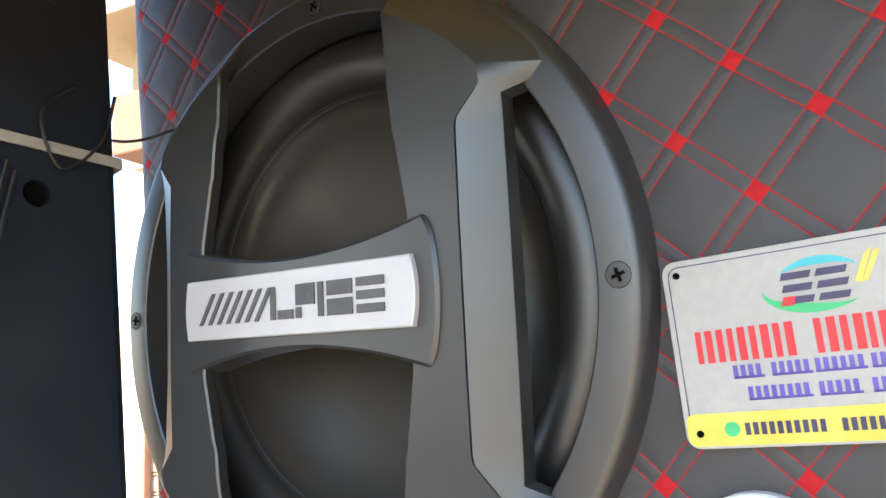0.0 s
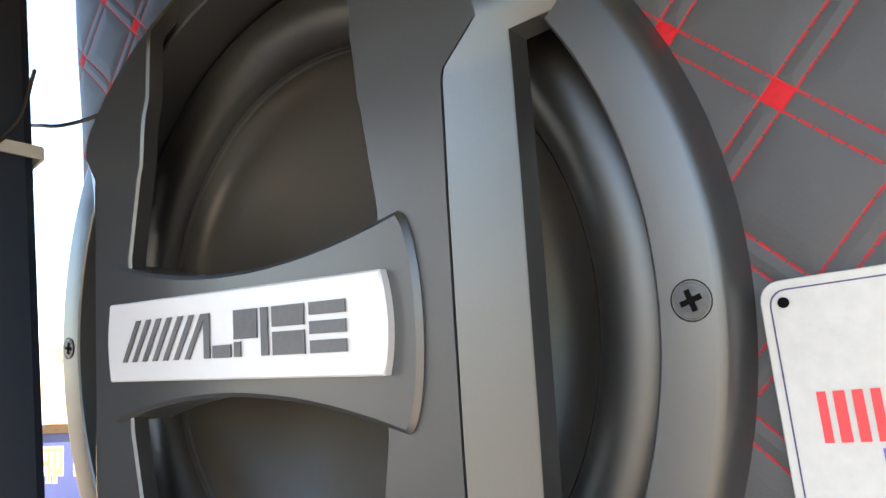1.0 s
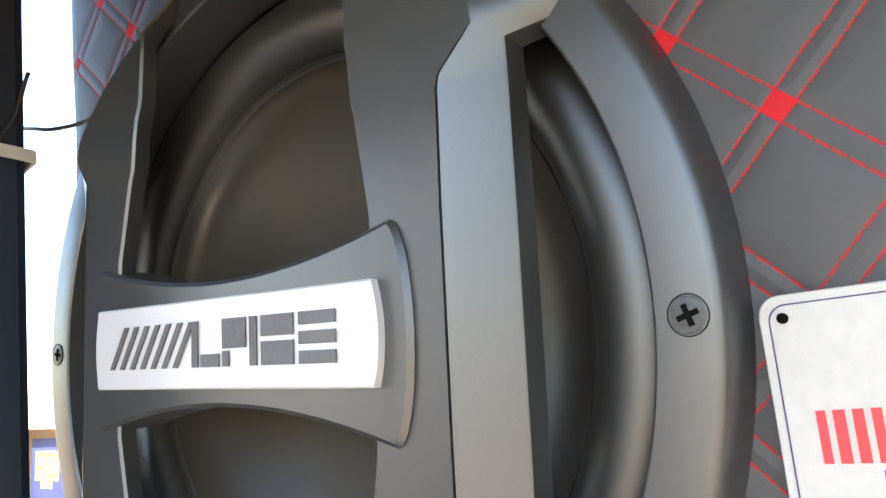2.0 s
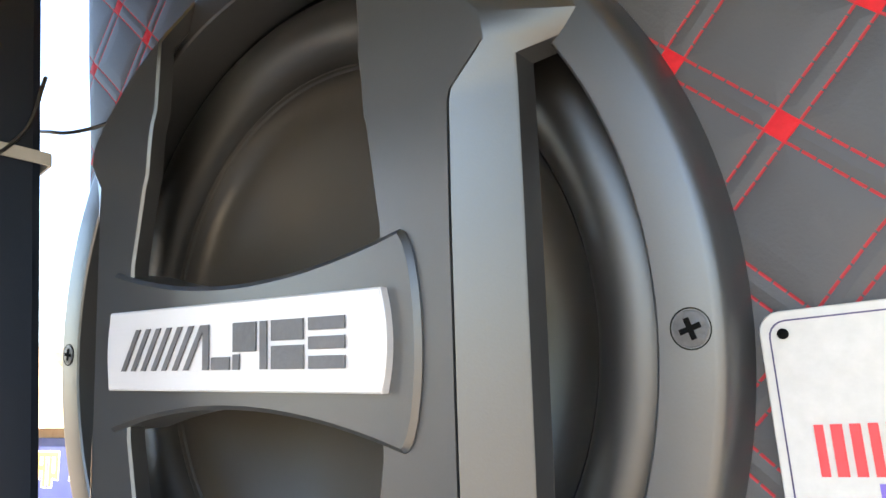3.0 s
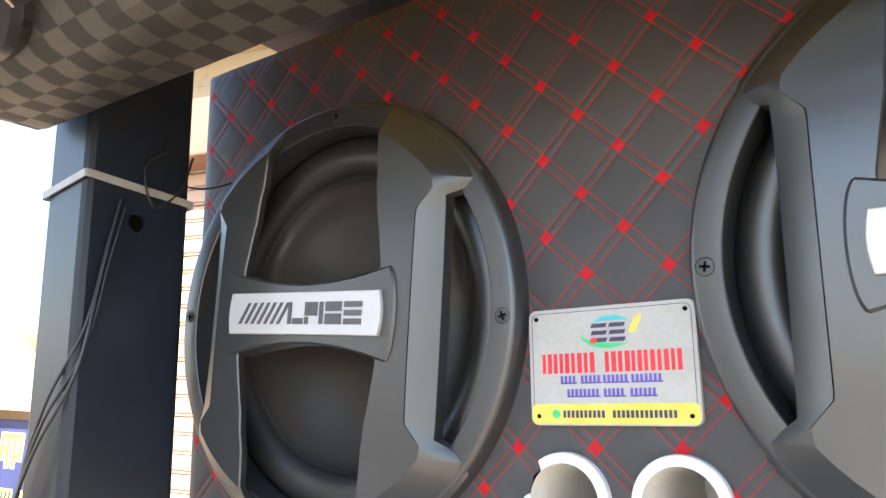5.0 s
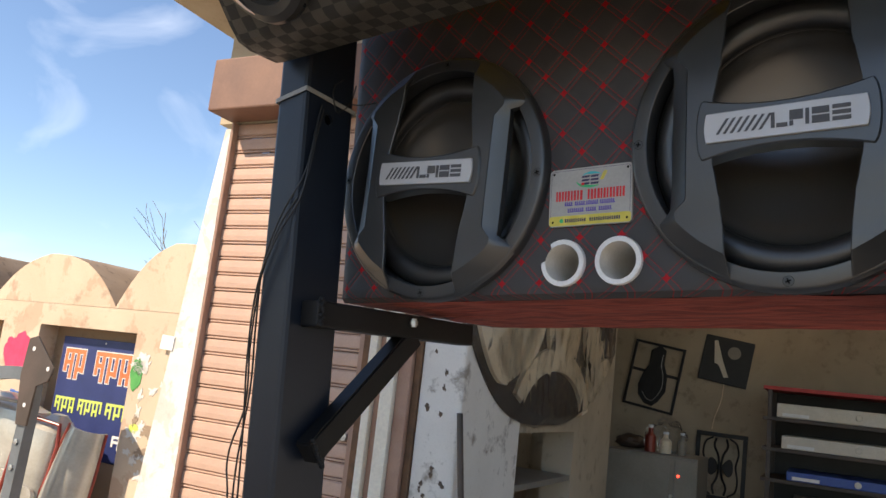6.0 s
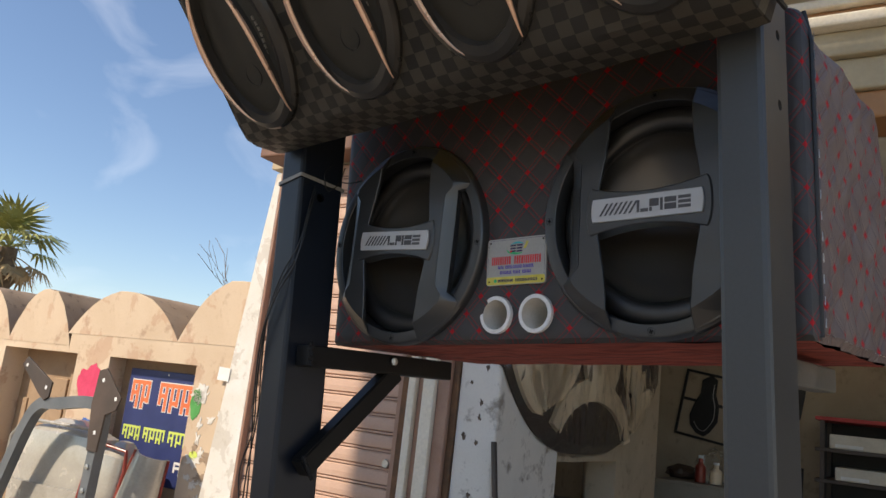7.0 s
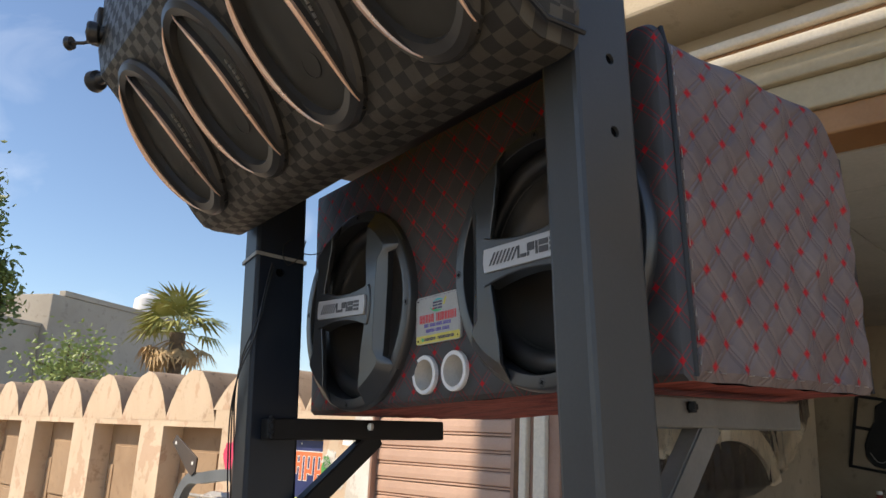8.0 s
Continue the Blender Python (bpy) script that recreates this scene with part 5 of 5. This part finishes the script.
# ---- inside the shop ----
def wrapped_board():
    root = thing("wrapped_board", BLD @ pose(0.187, 0.0, 0.0), "dark carved board with buff leaf shapes hung in clear film", "carved board")

    def foot(y):
        """The board's rounded lower edge."""
        return 1.43 + 0.47 * abs((y - 1.3) / 1.32) ** 3

    def slab(bm, pts, x0, x1):
        loop_strip(bm, [[Vector((x, y, z)) for y, z in pts] for x in (x0, x1)], cap0=True, cap1=True)
        return bm

    ys = [-0.02 + 2.85 * k / 40 for k in range(41)]
    part("board", slab(bmesh.new(), [(y, foot(y)) for y in ys] + [(2.86, 2.75), (-0.02, 2.75)], 0.0, 0.03), M["carved"], root)

    def leaf(y, z, length, width, lean, bend=0.25):
        """A pointed leaf in relief, its stalk at (y, z)."""
        a, half = radians(lean), []
        for k in range(11):
            t = k / 10
            half.append((t * length, bend * width * math.sin(math.pi * t), width * math.sin(math.pi * t ** 0.75) ** 0.8))
        edge = [(l, o + w) for l, o, w in half] + [(l, o - w) for l, o, w in half[-2:0:-1]]
        return slab(bmesh.new(), [(y + l * math.sin(a) * 1.5 + w * math.cos(a) * 1.5, z + l * math.cos(a) - w * math.sin(a)) for l, w in edge], 0.03, 0.055)

    for k in range(5):
        part("leaf", leaf(0.50 + 0.05 * k, 1.66 + 0.02 * k, 0.50 + 0.05 * k, 0.085, -42 + 17 * k), M["buff"], root)
        part("leaf", leaf(2.18 + 0.03 * k, 1.62 + 0.05 * k, 0.50, 0.075, 44 - 16 * k, -0.25), M["buff"], root)
    for k in range(3):
        part("leaf", leaf(1.35 + 0.14 * k, 1.88, 0.42, 0.10, -14 + 14 * k), M["buff"], root)
    arch = [radians(q) for q in range(8, 173, 11)]
    part("arch", slab(bmesh.new(), [(1.42 + 0.80 * math.cos(a), 1.47 + 0.48 * math.sin(a)) for a in arch] + [(1.42 + 0.66 * math.cos(a), 1.46 + 0.335 * math.sin(a)) for a in reversed(arch)], 0.03, 0.06), M["buff"], root)
    bm = bmesh.new()
    rows = []
    for i in range(151):
        y = -0.03 + 2.84 * i / 150
        rows.append([])
        for k in range(61):
            z = foot(y) - 0.02 + (2.75 - foot(y)) * k / 60
            p = Vector((y * 8.0, z * 2.6, 3.0))
            fold = 1 - abs(noise.noise(p)) * 2
            tuck = 1 - abs(noise.noise(p * 3.1)) * 2
            edge = min(1.0, k / 4, i / 4, (150 - i) / 4)
            rows[-1].append(bm.verts.new((0.004 + edge * (0.075 + 0.03 * fold + 0.012 * tuck), y + 0.015 * noise.noise(p * 1.7), z + 0.02 * noise.noise(p * 1.3))))
    for a, b in zip(rows, rows[1:]):
        for k in range(60):
            bm.faces.new((a[k], a[k + 1], b[k + 1], b[k]))
    film = part("film", bm, M["film"], root, "crinkled clear wrapping", smooth=True)
    film.visible_shadow = False
    part("hook", piped([(0.015, 1.4, 2.75), (0.015, 1.4, 3.16)], 0.004, 6), M["iron"], root)


wrapped_board()
ob = part("rod", piped([(0.215, -0.05, 1.49), (0.45, -0.14, 0.0)], 0.017, 8), M["darkbrown"], None, at=BLD)
tagged(ob, "brown rod leaning against the pillar", "rod")
ob = part("hatch_shelf", boxed(-0.4, 0.18, 0.884, 2.098, 1.02, 1.06, bevel=0.004), M["steelgrey"], None, at=BLD)
tagged(ob, "grey shelf in the wall hatch", "shelf")


def iron_frame(m, w, h, seed, label):
    root = thing("iron_frame", m, label, "iron frame", "iron frames hung on the wall")
    e = 0.03 if seed == 1 else 0.045
    for a, b, c, d in ((-w / 2, w / 2, h / 2 - e, h / 2), (-w / 2, w / 2, -h / 2, -h / 2 + e), (-w / 2, -w / 2 + e, -h / 2 + e + 0.001, h / 2 - e - 0.001), (w / 2 - e, w / 2, -h / 2 + e + 0.001, h / 2 - e - 0.001)):
        part("bar", boxed(a, b, -0.03, 0.0, c, d, bevel=0.003), M["iron"], root)
    if seed == 1:
        for a, b in ((-w / 2 + e + 0.001, -w * 0.2), (w * 0.2, w / 2 - e - 0.001)):
            part("bar", boxed(a, b, -0.02, -0.005, h * 0.03, h * 0.03 + 0.035), M["iron"], root)
        pts = [(0.0, 0.46), (0.09, 0.40), (0.10, 0.20), (0.17, 0.04), (0.19, -0.18), (0.12, -0.34), (0.05, -0.42), (-0.06, -0.40), (-0.16, -0.30), (-0.19, -0.16), (-0.15, 0.04), (-0.10, 0.16), (-0.11, 0.36)]
        pts = [(x * w * 1.45, z * h * 1.05) for x, z in pts]
        motif = part("motif", plate(bmesh.new(), pts, 0.006, 0.028, 0.006), M["iron"], root)
        part("bright_edge", piped(smooth_line([(x * 0.7, -0.029, z * 0.82) for x, z in pts[1:9]], 4), 0.004, 6), M["zinc"], motif, smooth=True)
    else:
        for sx in (-1, 1):
            ring = [(sx * (0.145 * w + 0.105 * w * math.cos(a)), -0.01 * h + 0.125 * h * math.sin(a) * (1 + 0.35 * math.cos(a))) for a in (k * math.pi / 10 for k in range(20))]
            part("leaf", plate(bmesh.new(), ring, 0.006, 0.024, 0.004), M["iron"], root)
            edge = [(sx * w * q, -0.015, h * z) for q, z in ((0.16, 0.43), (0.30, 0.36), (0.345, 0.20), (0.30, 0.02), (0.345, -0.18), (0.31, -0.35), (0.17, -0.43))]
            part("scroll", piped(smooth_line(edge, 6), 0.011, 6), M["iron"], root, smooth=True)
            inner = [(sx * w * q, -0.015, h * z) for q, z in ((0.10, 0.42), (0.13, 0.30), (0.05, 0.17), (0.02, 0.0), (0.05, -0.17), (0.13, -0.30), (0.10, -0.42))]
            part("scroll", piped(smooth_line(inner, 6), 0.013, 6), M["iron"], root, smooth=True)


iron_frame(BLD @ pose(0.027, 5.79, 1.987, 0, 9.0, 0), 0.60, 0.79, 1, "black iron window frame with a dark figure-like motif")
iron_frame(BLD @ pose(0.819, 5.79, 1.051, 0, 1.0, 0), 0.55, 0.74, 2, "black iron frame with rounded leaf motifs")


ob = part("wall_wire", piped(smooth_line([(0.82, 5.79, 1.99), (0.795, 5.788, 1.78), (0.735, 5.79, 1.59), (0.71, 5.788, 1.45)]), 0.006, 6), M["buff"], None, smooth=True, at=BLD)
tagged(ob, "thin yellowish wire hanging on the back wall", "wire")


def wall_poster():
    root = thing("poster", BLD @ pose(0.831, 5.796, 2.239, 0, 9.0, 0) @ Matrix.Scale(1.2, 4), "dark framed picture with a pale slanting shape", "picture")
    part("board", boxed(-0.225, 0.225, -0.02, 0.0, -0.22, 0.22, bevel=0.004), M["iron"], root)
    part("pale_stroke", plate(bmesh.new(), [(-0.14, 0.17), (-0.11, 0.18), (-0.02, -0.02), (0.05, -0.15), (0.01, -0.16), (-0.06, -0.05), (-0.10, -0.04)], 0.02, 0.022), M["ivory"], root)
    part("grey_disc", turned([(0.06, 0.02), (0.06, 0.022), (0.0, 0.022)], 20), M["steelgrey"], root, at=pose(0.06, 0, 0.09))


wall_poster()


def cabinet():
    root = thing("cabinet", BLD @ pose(0.34, 4.6, 0.02), "grey steel cabinet with oddments on top", "cabinet")
    part("body", boxed(-0.455, 0.455, -0.36, 0.36, 0.0, 1.16, bevel=0.012), M["steelgrey"], root)
    part("door", boxed(-0.445, 0.19, -0.378, -0.362, 0.06, 1.13, bevel=0.006), M["steelgrey"], root)
    part("handle", boxed(0.205, 0.232, -0.405, -0.363, 0.45, 0.80, bevel=0.008), M["ivory"], root, "pale upright handle")
    part("side_door", boxed(0.24, 0.445, -0.378, -0.362, 0.06, 1.13, bevel=0.006), M["steelgrey"], root)
    n = Nodes("red indicator")
    n.bsdf.inputs["Emission Color"].default_value, n.bsdf.inputs["Emission Strength"].default_value = rgb(1, 0.05, 0.03), 4.0
    part("indicator", turned([(0.012, 0.0), (0.010, 0.004), (0.0, 0.005)], 12), n.done(rgb(0.5, 0.02, 0.02), 0.4), root, at=pose(0.28, -0.378, 0.98))


cabinet()


def bottle(x, y, r, h, mat, label):
    root = thing("bottle", BLD @ pose(x, y, 1.182), label, "bottle", "oddments on the cabinet")
    bm = bmesh.new()
    loop_strip(bm, [[Vector((q * math.cos(2 * math.pi * i / 16), q * math.sin(2 * math.pi * i / 16), z)) for i in range(16)] for q, z in ((r, 0), (r, h * 0.65), (r * 0.45, h * 0.8), (r * 0.4, h))], cap0=True, cap1=True)
    part("flask", bm, mat, root, smooth=True)
    bm = bmesh.new()
    bmesh.ops.create_cone(bm, cap_ends=True, segments=12, radius1=r * 0.5, radius2=r * 0.5, depth=h * 0.12)
    part("cap", bm, M["chalk"], root, at=pose(0, 0, h * 1.05))


bottle(0.29, 4.46, 0.054, 0.24, M["hoodred"], "dark red bottle on the cabinet")
bottle(0.435, 4.5, 0.06, 0.19, M["buff"], "buff tin on the cabinet")
bottle(0.60, 4.48, 0.042, 0.20, M["steelgrey"], "grey can on the cabinet")
bm = bmesh.new()
bmesh.ops.create_icosphere(bm, subdivisions=3, radius=1.0)
for v in bm.verts:
    k = 1 + 0.25 * noise.noise(v.co * 2.3)
    v.co = Vector((v.co.x * 0.17 * k, v.co.y * 0.12 * k, max(-0.06, v.co.z * 0.08 * k)))
tagged(part("rag", bm, M["darkbrown"], None, smooth=True, at=BLD @ pose(0.03, 4.79, 1.242) ), "dark crumpled rag lying on the cabinet", "rag")


bm = bmesh.new()
bmesh.ops.create_icosphere(bm, subdivisions=4, radius=1.0)
for v in bm.verts:
    k = 1 + 0.22 * noise.noise(v.co * 2.0) + 0.10 * noise.noise(v.co * 6.0)
    v.co = Vector((v.co.x * 0.21 * k, v.co.y * 0.10 * k, max(-0.14, v.co.z * 0.19 * k)))
bag = part("plastic_bag", bm, M["film"], None, smooth=True, at=BLD @ pose(0.39, 4.72, 1.322))
bag.visible_shadow = False
tagged(bag, "crumpled clear plastic bag standing on the cabinet", "bag")
ob = part("leaning_strip", boxed(-0.014, 0.014, -0.014, 0.014, 0.0, 1.36, bevel=0.003), M["iron"], None, at=BLD @ pose(-0.16, 4.25, 0.02))
tagged(ob, "thin dark strip standing beside the cabinet", "strip")


def rack():
    root = thing("stock_rack", BLD @ pose(2.655, 4.85, 0.02), "rack with flat stock in red, ivory and blue", "rack")
    for x in (-1.26, 1.26):
        for y in (-0.36, 0.36):
            part("upright", boxed(x - 0.02, x + 0.02, y - 0.02, y + 0.02, 0.0, 1.92), M["darkbrown"], root)
    for z, mt in ((1.90, "redpaint"), (1.61, "darkbrown"), (1.325, "darkbrown"), (1.04, "darkbrown"), (0.75, "darkbrown"), (0.4, "darkbrown"), (0.1, "darkbrown")):
        part("shelf", boxed(-1.32, 1.32, -0.41, 0.41, z, z + 0.035, bevel=0.004), M[mt], root)
    # Black sheet added to give the gaps between shelves their shade.
    part("gap_shade", boxed(-1.31, 1.31, 0.411, 0.425, 0.05, 1.93), M["iron"], root, "black sheet added to shade the gaps")
    return root


rack()
for k, (z, h, mt, lab) in enumerate(((1.667, 0.13, "ivory", "ivory flat panel lying in the rack"), (1.382, 0.12, "ivory", "ivory flat panel lying in the rack"), (1.097, 0.085, "royal", "blue flat panel lying in the rack"), (0.807, 0.12, "ivory", "ivory flat panel lying in the rack"), (0.457, 0.10, "green", "green flat panel lying in the rack"))):
    root = thing("flat_panel", BLD @ pose(2.6, 4.77, z), lab, "panel", "flat stock in the rack")
    part("panel", boxed(-1.14 + 0.05 * k, 1.18, -0.36 - 0.012 * (k % 3), 0.3, 0.0, h, bevel=0.01), M[mt], root)
    part("label_tag", boxed(-1.09 + 0.05 * k, -0.86 + 0.05 * k, -0.372 - 0.012 * (k % 3), -0.361 - 0.012 * (k % 3), 0.012, 0.042), M["chalk"], root, "small white label")
    for j in range(1, 5):
        part("boss", turned([(0.03, 0.0), (0.025, 0.006), (0.0, 0.007)], 14), M["ivory"], root, at=pose(-0.85 + j * 0.4, -0.36 - 0.012 * (k % 3), h / 2))


def downlight(u, v):
    root = thing("downlight", BLD @ pose(u, v, 3.163), "small round lit ceiling lamp in a partly added row", "lamp", "ceiling lamps")
    bm = bmesh.new()
    loop_strip(bm, [[Vector((q * math.cos(2 * math.pi * i / 24), q * math.sin(2 * math.pi * i / 24), z)) for i in range(24)] for q, z in ((0.06, 0), (0.06, -0.008), (0.048, -0.010))])
    part("bezel", bm, M["chalk"], root)
    bm = bmesh.new()
    loop_strip(bm, [[Vector((q * math.cos(2 * math.pi * i / 24), q * math.sin(2 * math.pi * i / 24), z)) for i in range(24)] for q, z in ((0.048, -0.010), (0.02, -0.012))], cap1=True)
    part("lens", bm, M["lamp"], root)


# The row is extended by unseen lamps, added as fill for the room.
for u in (1.15, 3.6):
    for v in (2.4, 5.1):
        downlight(u, v)


# ---- far off ----
def far_house():
    root = thing("far_house", Matrix.Translation((1.08 - 29.5, -0.64 + 6.4, 0)) @ Matrix.Rotation(radians(125), 4, "Z"), "bare grey concrete house behind the yard wall", "house")
    part("wall", boxed(-1.9, 4.6, 0.0, 6.0, -0.3, 6.0, bevel=0.03), M["housewall"], root)
    part("parapet", boxed(-1.4, 4.62, -0.04, 0.25, 6.002, 6.2, bevel=0.03), M["housewall"], root)
    part("wing", boxed(-9.0, -1.902, 0.3, 6.0, -0.3, 4.85, bevel=0.03), M["housewall"], root)
    part("wing_parapet", boxed(-9.0, -1.902, 0.26, 0.5, 4.852, 4.98, bevel=0.02), M["housewall"], root)
    part("pipe", piped([(2.3, -0.06, 3.0), (2.3, -0.06, 3.7)], 0.05, 8), M["chalk"], root)


far_house()


def water_tank():
    root = thing("water_tank", Matrix.Translation((-31.31, 8.50, 6.0)) @ Matrix.Scale(1.15, 4), "white round plastic roof tank", "tank")
    bm = bmesh.new()
    loop_strip(bm, [[Vector((q * math.cos(2 * math.pi * i / 32), q * math.sin(2 * math.pi * i / 32), z)) for i in range(32)] for q, z in ((0.5, 0), (0.52, 0.5), (0.5, 0.75), (0.3, 0.92), (0.12, 0.95), (0.12, 1.0), (0.0, 1.0))], cap0=True)
    part("drum", bm, M["chalk"], root, smooth=True)


water_tank()


def palm():
    root = thing("palm_tree", Matrix.Translation((1.08 - 17.0, -0.64 + 5.5, 0)), "fan palm with green crown and hanging dry leaves", "tree")
    part("trunk", piped([(0, 0, -0.3), (0.05, 0.02, 1.5), (-0.02, 0.03, 2.9), (0, 0, 3.78)], [0.22, 0.17, 0.15, 0.17], 14), M["bark"], root, smooth=True)
    rng = random.Random(11)
    for name, count, mt, lo, hi, size in (("green_leaf", 22, "palmleaf", -12, 80, 0.66), ("dry_leaf", 13, "drypalm", -58, -12, 0.52)):
        for k in range(count):
            yaw, tip = rng.uniform(0, 360), rng.uniform(lo, hi)
            bm = bmesh.new()
            stem = 0.52 * rng.uniform(0.8, 1.15)
            blades = 13
            for b in range(blades):
                a = radians(-95 + 190 * b / (blades - 1))
                ln = size * (0.75 + 0.25 * math.cos(a)) * rng.uniform(0.85, 1.1)
                dx, dy = math.cos(a), math.sin(a)
                px, py = -dy * 0.036, dx * 0.036
                droop = -0.38 * ln * rng.uniform(0.5, 1.5)
                v = [bm.verts.new(q) for q in ((stem, 0, 0), (stem + dx * ln * 0.5 + px, dy * ln * 0.5 + py, 0.03), (stem + dx * ln, dy * ln, droop), (stem + dx * ln * 0.5 - px, dy * ln * 0.5 - py, 0.01))]
                bm.faces.new(v)
            piped([(0, 0, 0), (stem * 0.5, 0, 0.03), (stem, 0, 0)], 0.012, 5, bm)
            part(name, bm, M[mt], root, at=pose(0, 0, 3.78 - (0.12 if mt == "drypalm" else 0.0), 0, -tip, yaw))
    return root


palm()


def leafy(m, spread, count, size, seed, label, trunk_h, foliage="leaf", name="leafy_tree"):
    root = thing(name, m, label, "tree")
    rng = random.Random(seed)
    tips = []
    bm = piped([(0, 0, -0.3), (0.05, 0.0, trunk_h * 0.5), (0.0, 0.05, trunk_h)], [0.14, 0.11, 0.08], 8)
    for k in range(14):
        d = Vector((rng.gauss(0, 1), rng.gauss(0, 1), abs(rng.gauss(0.2, 0.8)))).normalized()
        base = Vector((0, 0, trunk_h * rng.uniform(0.75, 1.0)))
        tip = base + Vector((d.x * spread[0], d.y * spread[1], d.z * spread[2])) * rng.uniform(0.7, 1.0)
        mid = (base + tip) / 2 + Vector((0, 0, 0.15))
        piped([base, mid, tip], [0.05, 0.03, 0.012], 5, bm)
        tips += [mid, tip, (mid + tip) / 2]
    part("trunk", bm, M["bark"], root)
    bm = bmesh.new()
    for k in range(count):
        c = rng.choice(tips) + Vector((rng.gauss(0, spread[0] * 0.16), rng.gauss(0, spread[1] * 0.16), rng.gauss(0, spread[2] * 0.16)))
        turn = Euler((rng.uniform(0, 6), rng.uniform(0, 6), rng.uniform(0, 6))).to_matrix()
        s = size * rng.uniform(0.6, 1.3)
        bm.faces.new([bm.verts.new(c + turn @ Vector(q)) for q in ((0, -s, 0), (s * 0.45, 0, s * 0.12), (0, s, 0), (-s * 0.45, 0, s * 0.12))])
    tagged(part("crown", bm, M[foliage], root), kind="stuff")


leafy(Matrix.Translation((1.08 - 14.9, -0.64 + 1.25, 0)), (0.75, 0.7, 1.5), 3200, 0.07, 21, "dark green leafy tree at the yard's edge", 4.5)
leafy(Matrix.Translation((1.08 - 19.1, -0.64 + 3.8, 0)), (1.35, 1.35, 1.5), 1700, 0.07, 22, "light green bushy young tree behind the wall", 2.5, "leaf_light")


def bare_tree():
    root = thing("bare_tree", Matrix.Translation((0.76 - 10.15, -0.9 + 7.65, 0)), "leafless tree with thin twigs behind the wall", "tree")
    rng = random.Random(5)
    bm = bmesh.new()

    def grow(p, d, ln, r, depth):
        q = p + d * ln
        mid = (p + q) / 2 + Vector((rng.gauss(0, 0.04), rng.gauss(0, 0.04), 0)) * ln
        piped([p, mid, q], [max(r, 0.004), max(r * 0.8, 0.004), max(r * 0.6, 0.003)], 4, bm)
        if depth:
            for k in range(rng.choice((2, 3, 3))):
                grow(q if k else mid, (d + Vector((rng.gauss(0, 0.42), rng.gauss(0, 0.42), rng.gauss(0.08, 0.25)))).normalized(), ln * rng.uniform(0.6, 0.85), r * 0.6, depth - 1)

    grow(Vector((0, 0, -0.2)), Vector((0, 0, 1)), 1.45, 0.03, 5)
    part("branch_work", bm, M["twig"], root)


bare_tree()
